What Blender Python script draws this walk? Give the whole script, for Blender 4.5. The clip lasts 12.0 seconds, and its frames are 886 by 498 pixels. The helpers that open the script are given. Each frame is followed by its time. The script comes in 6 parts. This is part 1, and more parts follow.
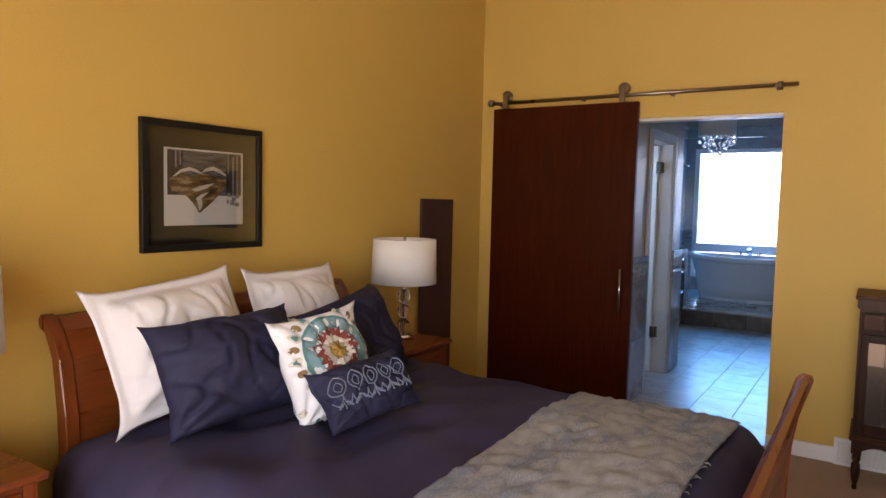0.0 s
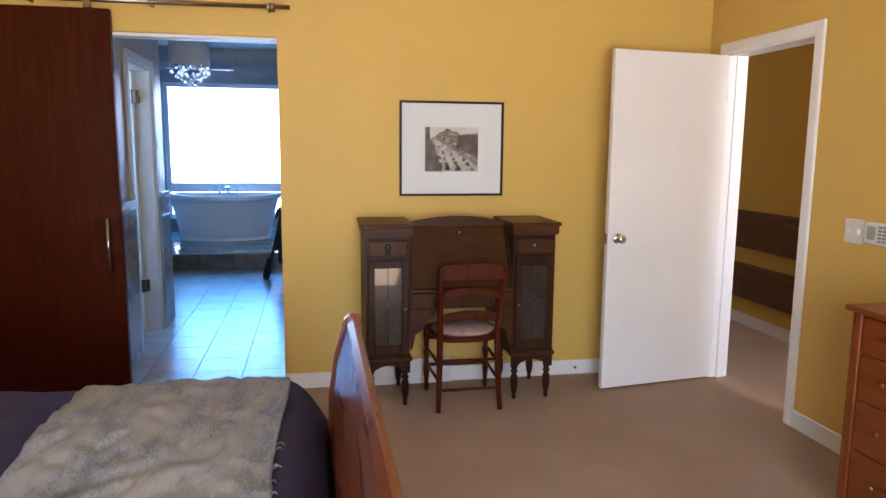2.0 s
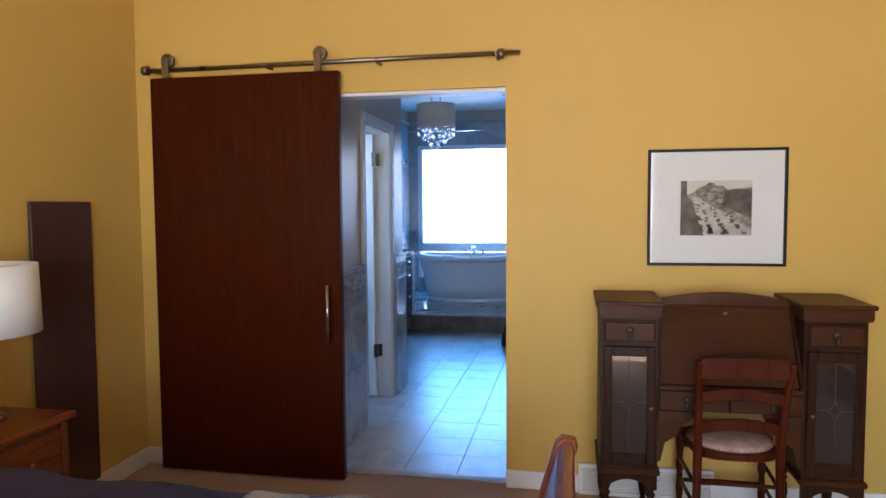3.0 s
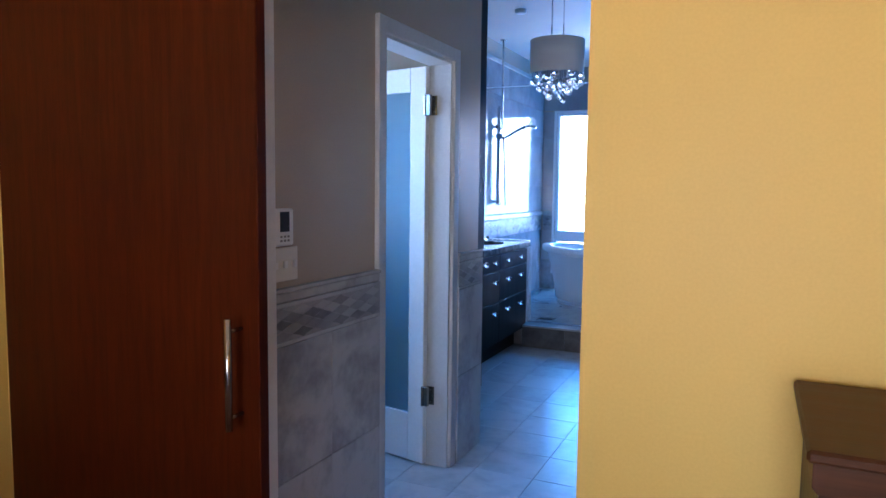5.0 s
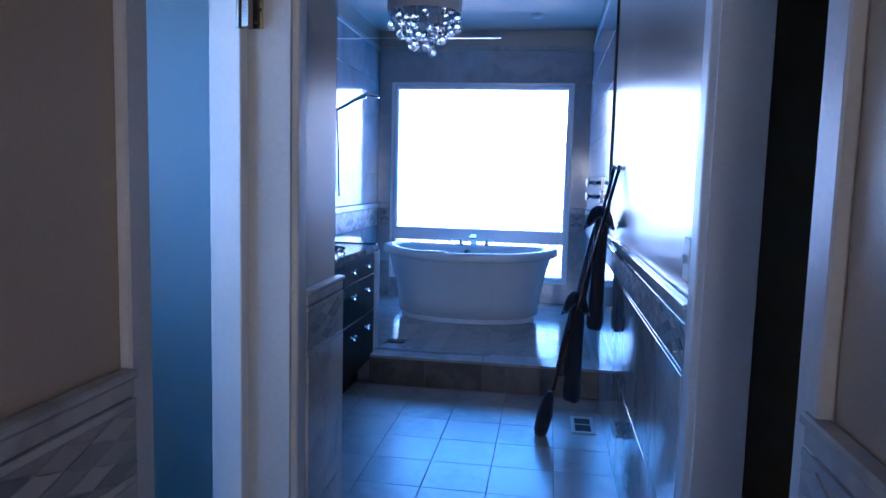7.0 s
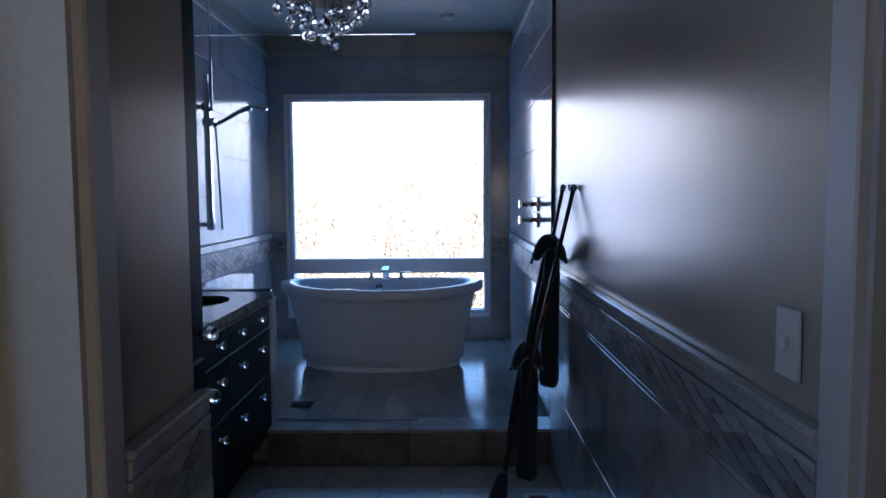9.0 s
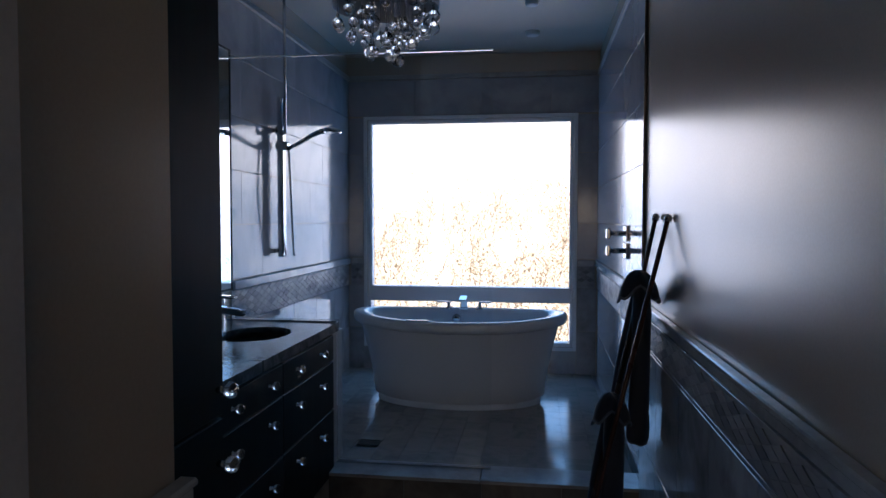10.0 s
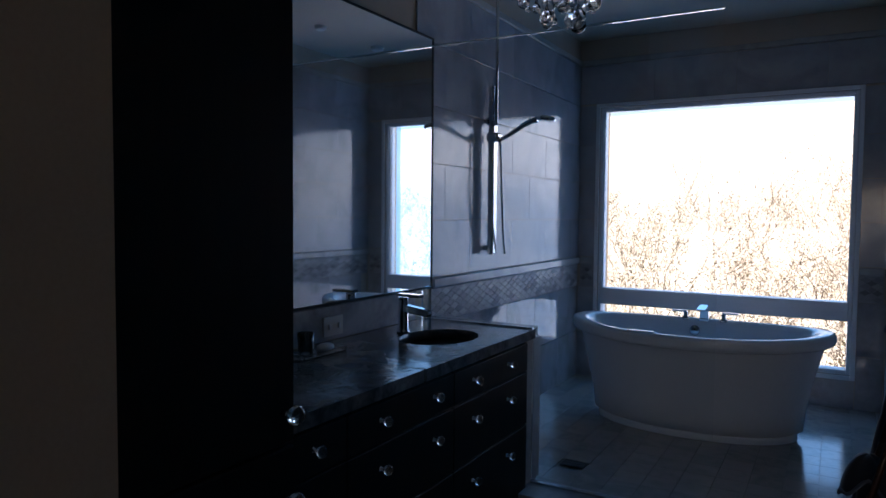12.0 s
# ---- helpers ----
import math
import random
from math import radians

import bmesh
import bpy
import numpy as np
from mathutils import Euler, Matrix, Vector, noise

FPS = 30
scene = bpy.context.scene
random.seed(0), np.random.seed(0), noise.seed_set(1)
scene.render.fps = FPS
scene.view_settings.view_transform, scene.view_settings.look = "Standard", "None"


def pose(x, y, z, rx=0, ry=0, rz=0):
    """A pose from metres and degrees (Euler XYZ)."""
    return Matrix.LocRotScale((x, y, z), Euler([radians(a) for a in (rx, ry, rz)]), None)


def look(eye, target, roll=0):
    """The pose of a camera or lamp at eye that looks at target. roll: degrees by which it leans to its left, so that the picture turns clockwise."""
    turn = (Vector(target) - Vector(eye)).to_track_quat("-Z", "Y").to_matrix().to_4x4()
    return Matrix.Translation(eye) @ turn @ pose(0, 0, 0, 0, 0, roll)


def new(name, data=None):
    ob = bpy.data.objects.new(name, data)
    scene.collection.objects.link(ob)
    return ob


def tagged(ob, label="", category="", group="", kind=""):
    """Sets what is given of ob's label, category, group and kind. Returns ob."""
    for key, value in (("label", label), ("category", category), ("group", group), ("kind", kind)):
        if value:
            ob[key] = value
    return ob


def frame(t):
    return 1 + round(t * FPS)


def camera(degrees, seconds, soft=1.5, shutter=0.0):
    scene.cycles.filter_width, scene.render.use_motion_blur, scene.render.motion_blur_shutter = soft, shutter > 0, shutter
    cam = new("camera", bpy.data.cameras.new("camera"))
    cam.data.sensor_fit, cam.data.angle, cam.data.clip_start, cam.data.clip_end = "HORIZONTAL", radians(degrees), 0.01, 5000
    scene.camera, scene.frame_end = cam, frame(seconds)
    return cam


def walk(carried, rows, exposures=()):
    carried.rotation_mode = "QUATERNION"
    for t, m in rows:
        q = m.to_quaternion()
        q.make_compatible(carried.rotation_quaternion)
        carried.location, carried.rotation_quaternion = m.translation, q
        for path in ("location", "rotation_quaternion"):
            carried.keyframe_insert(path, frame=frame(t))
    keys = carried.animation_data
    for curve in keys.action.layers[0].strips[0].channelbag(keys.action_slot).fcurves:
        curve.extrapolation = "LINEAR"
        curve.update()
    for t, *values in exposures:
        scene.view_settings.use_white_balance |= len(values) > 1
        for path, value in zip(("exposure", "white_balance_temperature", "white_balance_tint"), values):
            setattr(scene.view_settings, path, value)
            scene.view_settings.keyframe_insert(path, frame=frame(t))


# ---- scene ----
# The camera and its walk
cam = camera(65.8, 12.0)
PATH = [
    (0, (0.506, -4.639, 1.508), (-0.562, -2.953, 1.366), 1.3),
    (0.5, (0.404, -4.459, 1.481), (-0.361, -2.618, 1.32), 0.3),
    (1, (0.383, -4.344, 1.51), (0.196, -2.366, 1.281), 1.1),
    (1.5, (0.236, -4.266, 1.49), (0.582, -2.31, 1.257), -0.2),
    (2, (0.187, -4.145, 1.468), (0.551, -2.201, 1.178), 0.5),
    (2.5, (0.211, -3.864, 1.433), (0.086, -1.877, 1.24), -0.6),
    (3, (0.319, -3.533, 1.482), (-0.049, -1.571, 1.357), -0.4),
    (3.2, (0.336, -3.366, 1.478), (-0.072, -1.414, 1.332), 1.7),
    (3.6, (0.425, -3.02, 1.468), (-0.03, -1.08, 1.312), 1.3),
    (4.2, (0.47, -2.40, 1.452), (-0.155, -0.51, 1.27), 0.7),
    (4.8, (0.388, -1.778, 1.432), (-0.39, 0.051, 1.213), -0.0),
    (5, (0.348, -1.556, 1.433), (-0.483, 0.254, 1.256), 0.7),
    (5.5, (0.187, -1.149, 1.44), (-0.711, 0.625, 1.221), 1.4),
    (6, (-0.034, -0.812, 1.417), (-0.694, 1.042, 1.06), 0.1),
    (6.5, (-0.197, -0.444, 1.393), (-0.619, 1.489, 1.095), 1.3),
    (7, (-0.376, -0.165, 1.42), (-0.675, 1.802, 1.218), 1.5),
    (7.5, (-0.49, 0.036, 1.457), (-0.602, 2.024, 1.271), -0.4),
    (7.7, (-0.506, 0.116, 1.457), (-0.611, 2.104, 1.264), -0.2),
    (9.3, (-0.576, 0.784, 1.472), (-0.578, 2.779, 1.33), -0.4),
    (9.5, (-0.579, 0.85, 1.479), (-0.644, 2.844, 1.34), -0.8),
    (10, (-0.503, 0.983, 1.499), (-0.775, 2.963, 1.415), 0.1),
    (10.5, (-0.451, 1.056, 1.502), (-0.793, 3.025, 1.434), 0.5),
    (11, (-0.463, 1.183, 1.496), (-0.986, 3.112, 1.419), 0.3),
    (11.5, (-0.423, 1.321, 1.498), (-1.155, 3.182, 1.462), -0.3),
    (12, (-0.303, 1.437, 1.502), (-1.298, 3.169, 1.402), 0.5),
]
walk(cam, [(t, look(eye, target, roll)) for t, eye, target, roll in PATH],
     [(0, 2.56, 6350, 19), (0.5, 2.76, 5900, 16), (1.0, 2.93, 5800, 14), (2.0, 3.07, 5700, 15), (3.0, 3.0, 5650, 14), (5.0, 3.2, 5250, 19), (5.5, 3.24, 5100, 21), (6.0, 3.26, 4900, 20), (6.5, 3.0, 4900, 22), (7.5, 2.0, 5250, 24), (9.3, 1.16, 6900, 22), (10.5, 0.82, 7600, 22), (12, 0.62, 7150, 21)])

# ---- world, daylight ----
world = bpy.data.worlds.new("sky")
scene.world = world
world.use_nodes = True
_sky = world.node_tree.nodes.new("ShaderNodeTexSky")
_sky.sky_type, _sky.sun_disc = "NISHITA", False
_sky.sun_elevation, _sky.sun_rotation = radians(50), radians(170)
world.node_tree.links.new(_sky.outputs[0], world.node_tree.nodes["Background"].inputs[0])
world.node_tree.nodes["Background"].inputs[1].default_value = 0.15

sun = new("sun", bpy.data.lights.new("sun", "SUN"))
sun.data.energy, sun.data.angle, sun.data.color = 5.0, radians(0.6), (1.0, 0.93, 0.82)
sun.matrix_world = look((4, -16, 20), (1.2, 0.0, 0.8))


def window_light(name, eye, target, w, h, power, colour):
    """An area lamp for daylight in a window's opening; some openings are assumed."""
    lamp = new(name, bpy.data.lights.new(name, "AREA"))
    lamp.data.shape, lamp.data.size, lamp.data.size_y = "RECTANGLE", w, h
    lamp.data.energy, lamp.data.color = power, colour
    lamp.matrix_world = look(eye, target)
    return lamp


window_light("daylight_south", (0.35, -5.62, 1.25), (0.35, 0, 1.15), 2.0, 1.75, 9.6, (1.0, 0.95, 0.88))
window_light("daylight_bath", (-1.105, 7.165, 1.40), (-1.105, 0, 1.40), 1.76, 1.94, 12.5, (0.03, 0.38, 1.0))
# Assumed source: blue fill behind the frosted door, its window is out of view.
window_light("toilet_fill", (-2.22, 0.9, 1.6), (-1.0, 1.3, 1.4), 0.6, 0.9, 1.3, (0.08, 0.45, 1.0))
# Added fill lamp that brightens the hall; no window is known there.
window_light("hall_fill", (3.3, -2.98, 1.5), (3.4, 1.0, 1.0), 0.7, 1.3, 3.2, (1.0, 0.93, 0.84))

# ---- materials ----
def nodes_of(name):
    m = bpy.data.materials.new(name)
    m.use_nodes = True
    return m, m.node_tree.nodes, m.node_tree.links, m.node_tree.nodes["Principled BSDF"]


def surface(name, dark, light, rough=0.6, scale=3.0, fine=60.0, bump=0.1, metal=0.0, stretch=(1, 1, 1), mixing=0.5,
            vary=0.0, spec=0.5, coat=0.0, detail=4.0, rough_var=0.1, dist=0.002, sheen=0.0, distortion=0.0, ramp=(0.3, 0.7)):
    """A surface between two colours, with broad mottling and fine grain, in metres."""
    m, n, l, p = nodes_of(name)
    tc, mp = n.new("ShaderNodeTexCoord"), n.new("ShaderNodeMapping")
    mp.inputs["Scale"].default_value = stretch
    l.new(tc.outputs["Object"], mp.inputs[0])
    a, b = n.new("ShaderNodeTexNoise"), n.new("ShaderNodeTexNoise")
    for q, s in ((a, scale), (b, fine)):
        q.inputs["Scale"].default_value, q.inputs["Detail"].default_value = s, detail
        l.new(mp.outputs[0], q.inputs["Vector"])
    a.inputs["Distortion"].default_value = distortion
    mx = n.new("ShaderNodeMix")
    mx.data_type = "FLOAT"
    mx.inputs[0].default_value = mixing
    l.new(a.outputs[0], mx.inputs[2]), l.new(b.outputs[0], mx.inputs[3])
    value = mx.outputs[0]
    if vary:
        info, ad = n.new("ShaderNodeObjectInfo"), n.new("ShaderNodeMath")
        ad.operation = "MULTIPLY_ADD"
        ad.inputs[1].default_value = vary
        l.new(info.outputs["Random"], ad.inputs[0]), l.new(value, ad.inputs[2])
        value = ad.outputs[0]
    r = n.new("ShaderNodeValToRGB")
    r.color_ramp.elements[0].position, r.color_ramp.elements[1].position = ramp
    r.color_ramp.elements[0].color, r.color_ramp.elements[1].color = (*dark, 1), (*light, 1)
    l.new(value, r.inputs[0]), l.new(r.outputs[0], p.inputs["Base Color"])
    ro = n.new("ShaderNodeMapRange")
    ro.inputs["To Min"].default_value, ro.inputs["To Max"].default_value = max(0.02, rough - rough_var), min(1, rough + rough_var)
    l.new(a.outputs[0], ro.inputs[0]), l.new(ro.outputs[0], p.inputs["Roughness"])
    p.inputs["Metallic"].default_value, p.inputs["Specular IOR Level"].default_value = metal, spec
    p.inputs["Coat Weight"].default_value, p.inputs["Coat Roughness"].default_value = coat, 0.15
    p.inputs["Sheen Weight"].default_value = sheen
    if bump:
        bp = n.new("ShaderNodeBump")
        bp.inputs["Strength"].default_value, bp.inputs["Distance"].default_value = bump, dist
        l.new(b.outputs[0], bp.inputs["Height"]), l.new(bp.outputs[0], p.inputs["Normal"])
    return m


def marble(name, dark, light, rough=0.2, scale=2.2, vary=0.15, lo=0.35, hi=0.62, spec=0.5, relief=0.06):
    """Cloudy stone with wandering veins."""
    m, n, l, p = nodes_of(name)
    tc, info, ad = n.new("ShaderNodeTexCoord"), n.new("ShaderNodeObjectInfo"), n.new("ShaderNodeVectorMath")
    ad.operation = "MULTIPLY_ADD"
    ad.inputs[1].default_value = (7, 5, 9)
    cb = n.new("ShaderNodeCombineXYZ")
    for k in range(3):
        l.new(info.outputs["Random"], cb.inputs[k])
    l.new(cb.outputs[0], ad.inputs[0]), l.new(tc.outputs["Object"], ad.inputs[2])
    a, b = n.new("ShaderNodeTexNoise"), n.new("ShaderNodeTexNoise")
    a.inputs["Scale"].default_value, a.inputs["Detail"].default_value, a.inputs["Distortion"].default_value = scale, 8, 1.6
    b.inputs["Scale"].default_value, b.inputs["Detail"].default_value = scale * 9, 6
    l.new(ad.outputs[0], a.inputs["Vector"]), l.new(ad.outputs[0], b.inputs["Vector"])
    mx = n.new("ShaderNodeMix")
    mx.data_type = "FLOAT"
    mx.inputs[0].default_value = 0.25
    l.new(a.outputs[0], mx.inputs[2]), l.new(b.outputs[0], mx.inputs[3])
    va = n.new("ShaderNodeMath")
    va.operation = "MULTIPLY_ADD"
    va.inputs[1].default_value = vary
    l.new(info.outputs["Random"], va.inputs[0]), l.new(mx.outputs[0], va.inputs[2])
    r = n.new("ShaderNodeValToRGB")
    r.color_ramp.elements[0].position, r.color_ramp.elements[1].position = lo, hi
    r.color_ramp.elements[0].color, r.color_ramp.elements[1].color = (*dark, 1), (*light, 1)
    l.new(va.outputs[0], r.inputs[0]), l.new(r.outputs[0], p.inputs["Base Color"])
    p.inputs["Roughness"].default_value, p.inputs["Specular IOR Level"].default_value = rough, spec
    bp = n.new("ShaderNodeBump")
    bp.inputs["Strength"].default_value, bp.inputs["Distance"].default_value = relief, 0.002
    l.new(b.outputs[0], bp.inputs["Height"]), l.new(bp.outputs[0], p.inputs["Normal"])
    return m


def wood(name, dark, light, rough=0.35, axis=2, scale=14.0, coat=0.2, bump=0.08, vary=0.0, spec=0.5):
    st = [1.0, 1.0, 1.0]
    st[axis] = 0.07
    return surface(name, dark, light, rough, scale, scale * 6, bump, stretch=st, mixing=0.35, coat=coat, detail=6,
                   distortion=0.8, vary=vary, spec=spec, dist=0.001)


def glass(name, colour=(1, 1, 1), rough=0.0, ior=1.45):
    m, n, l, p = nodes_of(name)
    p.inputs["Base Color"].default_value = (*colour, 1)
    p.inputs["Roughness"].default_value, p.inputs["IOR"].default_value, p.inputs["Transmission Weight"].default_value = rough, ior, 1
    return m


def thin_glass(name, tint=(0.985, 0.99, 0.99), gloss=0.08):
    """A sheet of clear glass: it lets light straight through and mirrors a little of it."""
    m, n, l, p = nodes_of(name)
    n.remove(p)
    t, g, mx, fr = n.new("ShaderNodeBsdfTransparent"), n.new("ShaderNodeBsdfGlossy"), n.new("ShaderNodeMixShader"), n.new("ShaderNodeFresnel")
    t.inputs[0].default_value = (*tint, 1)
    g.inputs["Roughness"].default_value = 0.02
    fr.inputs[0].default_value = 1.45
    l.new(fr.outputs[0], mx.inputs[0]), l.new(t.outputs[0], mx.inputs[1]), l.new(g.outputs[0], mx.inputs[2])
    l.new(mx.outputs[0], n["Material Output"].inputs[0])
    return m


YELLOW = surface("yellow_paint", (0.575, 0.380, 0.085), (0.64, 0.424, 0.10), 0.55, 1.2, 130, 0.09, spec=0.35, dist=0.0012)
# White paint darkened in its colour to imitate the bathroom's dimmer light.
TRIM = surface("dimmed_white_trim", (0.47, 0.465, 0.465), (0.56, 0.555, 0.55), 0.4, 2.0, 90, 0.05)
RAIL = surface("bronzed_steel", (0.20, 0.165, 0.125), (0.34, 0.28, 0.21), 0.30, 8, 220, 0.1, metal=1.0)
WHITE = surface("white_paint", (0.74, 0.73, 0.71), (0.82, 0.81, 0.79), 0.42, 2.0, 90, 0.05)
CEIL = surface("ceiling_paint", (0.70, 0.69, 0.67), (0.76, 0.75, 0.73), 0.8, 1.5, 160, 0.2)
GREYWALL = surface("greige_paint", (0.47, 0.392, 0.312), (0.53, 0.445, 0.357), 0.24, 1.3, 140, 0.03, metal=0.14, rough_var=0.025, spec=0.22, dist=0.001)
CARPET = surface("tan_carpet", (0.33, 0.215, 0.135), (0.47, 0.325, 0.215), 0.95, 2.5, 420, 0.9, mixing=0.6, dist=0.006, spec=0.1, sheen=0.2)
SLAB = wood("red_brown_veneer", (0.027, 0.0036, 0.0006), (0.066, 0.0102, 0.0013), 0.34, 2, 42, 0.0, spec=0.11)
CHERRY = wood("cherry_wood", (0.125, 0.0270, 0.0048), (0.225, 0.0580, 0.0115), 0.3, 1, 26, 0.12, spec=0.4)
CHERRY_Z = wood("cherry_wood_upright", (0.125, 0.0270, 0.0048), (0.225, 0.0580, 0.0115), 0.3, 2, 26, 0.12, spec=0.4)
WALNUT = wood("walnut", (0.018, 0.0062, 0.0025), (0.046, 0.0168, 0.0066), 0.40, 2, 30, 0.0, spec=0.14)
# Lying walnut has a base about twice as pale as the upright walnut.
WALNUT_X = wood("paler_walnut_lying", (0.036, 0.0124, 0.0038), (0.078, 0.0280, 0.0085), 0.40, 0, 30, 0.0, spec=0.14)
CHAIRWOOD = wood("red_mahogany", (0.046, 0.0080, 0.0024), (0.080, 0.0150, 0.0045), 0.30, 2, 24, 0.06, spec=0.12)
ESPRESSO = wood("espresso_wood", (0.007, 0.004, 0.0035), (0.018, 0.010, 0.008), 0.5, 2, 14, 0.0, spec=0.12)
PLANK = wood("weathered_plank", (0.06, 0.028, 0.016), (0.17, 0.09, 0.052), 0.7, 1, 14, 0.0, 0.3)
BOARD = wood("dark_purple_brown_board", (0.050, 0.022, 0.020), (0.085, 0.038, 0.033), 0.5, 2, 10, 0.0)
DUVET = surface("slate_purple_cotton", (0.031, 0.0265, 0.058), (0.056, 0.0480, 0.096), 0.66, 3.0, 500, 0.25, mixing=0.4, sheen=0.0, spec=0.22)
NAVY = surface("navy_cotton", (0.018, 0.0175, 0.042), (0.032, 0.0310, 0.068), 0.66, 4.0, 500, 0.25, mixing=0.4, sheen=0.0, spec=0.22)
LINEN = surface("white_cotton", (0.72, 0.70, 0.70), (0.82, 0.80, 0.79), 0.8, 4.0, 400, 0.2, sheen=0.2, spec=0.2)
THROW = surface("faded_grey_tan_weave", (0.20, 0.225, 0.27), (0.335, 0.328, 0.310), 0.92, 7.0, 130, 0.8, mixing=0.45, stretch=(1.7, 0.45, 1), ramp=(0.40, 0.53), spec=0.1, dist=0.004)
FRINGE = surface("frayed_grey_yarn", (0.14, 0.13, 0.12), (0.30, 0.27, 0.23), 0.95, 20, 300, 0.4)
SHADE = surface("white_drum_linen", (0.74, 0.71, 0.68), (0.82, 0.79, 0.75), 0.85, 6, 400, 0.2, spec=0.2)
SILVERSHADE = surface("silver_grey_fabric", (0.62, 0.62, 0.65), (0.72, 0.72, 0.74), 0.6, 6, 400, 0.2, spec=0.4)
CHROME = surface("chrome", (0.60, 0.60, 0.62), (0.68, 0.68, 0.70), 0.10, 8, 90, 0.0, metal=1.0, rough_var=0.05)
STEEL = surface("brushed_steel", (0.30, 0.275, 0.25), (0.42, 0.39, 0.355), 0.22, 8, 220, 0.1, metal=1.0)
BRASS = surface("aged_brass", (0.30, 0.20, 0.08), (0.48, 0.34, 0.15), 0.4, 12, 90, 0.1, metal=1.0)
DARKMETAL = surface("dark_bronze", (0.05, 0.045, 0.04), (0.10, 0.09, 0.08), 0.45, 20, 120, 0.1, metal=0.8)
BLACK = surface("black_lacquer", (0.008, 0.007, 0.0065), (0.016, 0.014, 0.012), 0.45, 8, 160, 0.05, spec=0.25)
MAT_DARK = surface("dark_olive_mount", (0.024, 0.020, 0.013), (0.034, 0.028, 0.019), 0.8, 8, 300, 0.1)
MAT_WHITE = surface("white_mount_board", (0.72, 0.71, 0.69), (0.78, 0.77, 0.75), 0.8, 8, 300, 0.05)
PLASTIC = surface("ivory_plastic", (0.66, 0.63, 0.56), (0.72, 0.69, 0.62), 0.4, 8, 200, 0.03)
SCREEN = surface("grey_display", (0.035, 0.036, 0.038), (0.055, 0.056, 0.058), 0.2, 8, 100, 0.0)
BUTTON = surface("grey_button", (0.22, 0.21, 0.20), (0.30, 0.29, 0.28), 0.5, 8, 100, 0.0)
SEATFABRIC = surface("dusty_rose_weave", (0.28, 0.16, 0.13), (0.50, 0.36, 0.32), 0.9, 30, 260, 0.4, mixing=0.4)
ENAMEL = surface("white_acrylic", (0.74, 0.75, 0.76), (0.80, 0.81, 0.82), 0.16, 2, 60, 0.0, rough_var=0.04)
MARBLE = marble("grey_marble_tile", (0.25, 0.247, 0.252), (0.49, 0.482, 0.480), 0.06, 3.0, vary=0.10, lo=0.32, hi=0.60, relief=0.015)
CURBTILE = marble("brown_grey_curb_tile", (0.12, 0.102, 0.088), (0.215, 0.185, 0.160), 0.16, 3.0, vary=0.08)
STONECAP = marble("marble_cap", (0.31, 0.30, 0.295), (0.46, 0.45, 0.435), 0.14, 3.0, vary=0.05)
WALLTILE = marble("pale_wall_tile", (0.25, 0.262, 0.280), (0.37, 0.378, 0.390), 0.11, 1.6, vary=0.06, spec=0.8)
POLISHED = marble("polished_marble", (0.16, 0.157, 0.158), (0.38, 0.37, 0.365), 0.06, 1.8, vary=0.10)
FLOORTILE = marble("pale_floor_tile", (0.40, 0.41, 0.42), (0.58, 0.58, 0.57), 0.26, 2.4, vary=0.12, spec=1.0)
# Warm bounce from the sunlit ground is put into this ceiling's colour.
CEIL_WARM = surface("bounce_tinted_ceiling", (0.50, 0.43, 0.35), (0.57, 0.50, 0.41), 0.6, 2.0, 120, 0.05)
CORNICE = marble("honed_marble_cornice", (0.27, 0.26, 0.25), (0.38, 0.37, 0.35), 0.5, 3.0, vary=0.05)
GROUT = surface("grey_grout", (0.24, 0.24, 0.24), (0.30, 0.30, 0.29), 0.9, 20, 200, 0.2)
BEDDING = marble("mosaic_bedding", (0.26, 0.255, 0.25), (0.34, 0.33, 0.325), 0.5, 5.0, vary=0.0)
PEBBLE = marble("shower_floor_stone", (0.20, 0.20, 0.19), (0.33, 0.31, 0.28), 0.14, 6.0, vary=0.15)
COUNTER = marble("blue_grey_counter", (0.05, 0.053, 0.056), (0.20, 0.20, 0.20), 0.16, 7.0, vary=0.0)
BASIN = surface("tan_basin", (0.40, 0.31, 0.24), (0.48, 0.38, 0.30), 0.3, 4, 60, 0.0)
CLOTH = surface("navy_neoprene", (0.012, 0.016, 0.032), (0.028, 0.034, 0.060), 0.7, 6, 300, 0.3, sheen=0.3)
TRIMCLOTH = surface("slate_binding", (0.10, 0.12, 0.17), (0.16, 0.18, 0.24), 0.7, 9, 300, 0.2)
POLE = surface("dark_red_pole", (0.05, 0.018, 0.014), (0.09, 0.03, 0.022), 0.25, 9, 120, 0.05)
FROST = glass("frosted_blue_glass", (0.52, 0.76, 0.92), 0.6)
FROST_CLEAR = glass("frosted_white_glass", (0.80, 0.88, 0.94), 0.6)
CRYSTAL = glass("crystal", (1, 1, 1), 0.0, 1.5)
AMBER = glass("clear_glass_ball", (0.93, 0.86, 0.78), 0.02, 1.5)
PANE = thin_glass("clear_pane")
SHEET = thin_glass("shower_glass", (0.985, 0.995, 0.995))
GLASSEDGE = surface("polished_glass_edge", (0.55, 0.62, 0.60), (0.70, 0.76, 0.74), 0.1, 8, 90, 0.0)
MIRROR = surface("mirror_silver", (0.86, 0.88, 0.88), (0.88, 0.90, 0.90), 0.02, 8, 90, 0.0, metal=1.0, rough_var=0.0)
LEAD = surface("lead_came", (0.09, 0.075, 0.06), (0.15, 0.125, 0.10), 0.5, 20, 90, 0.1, metal=0.4)
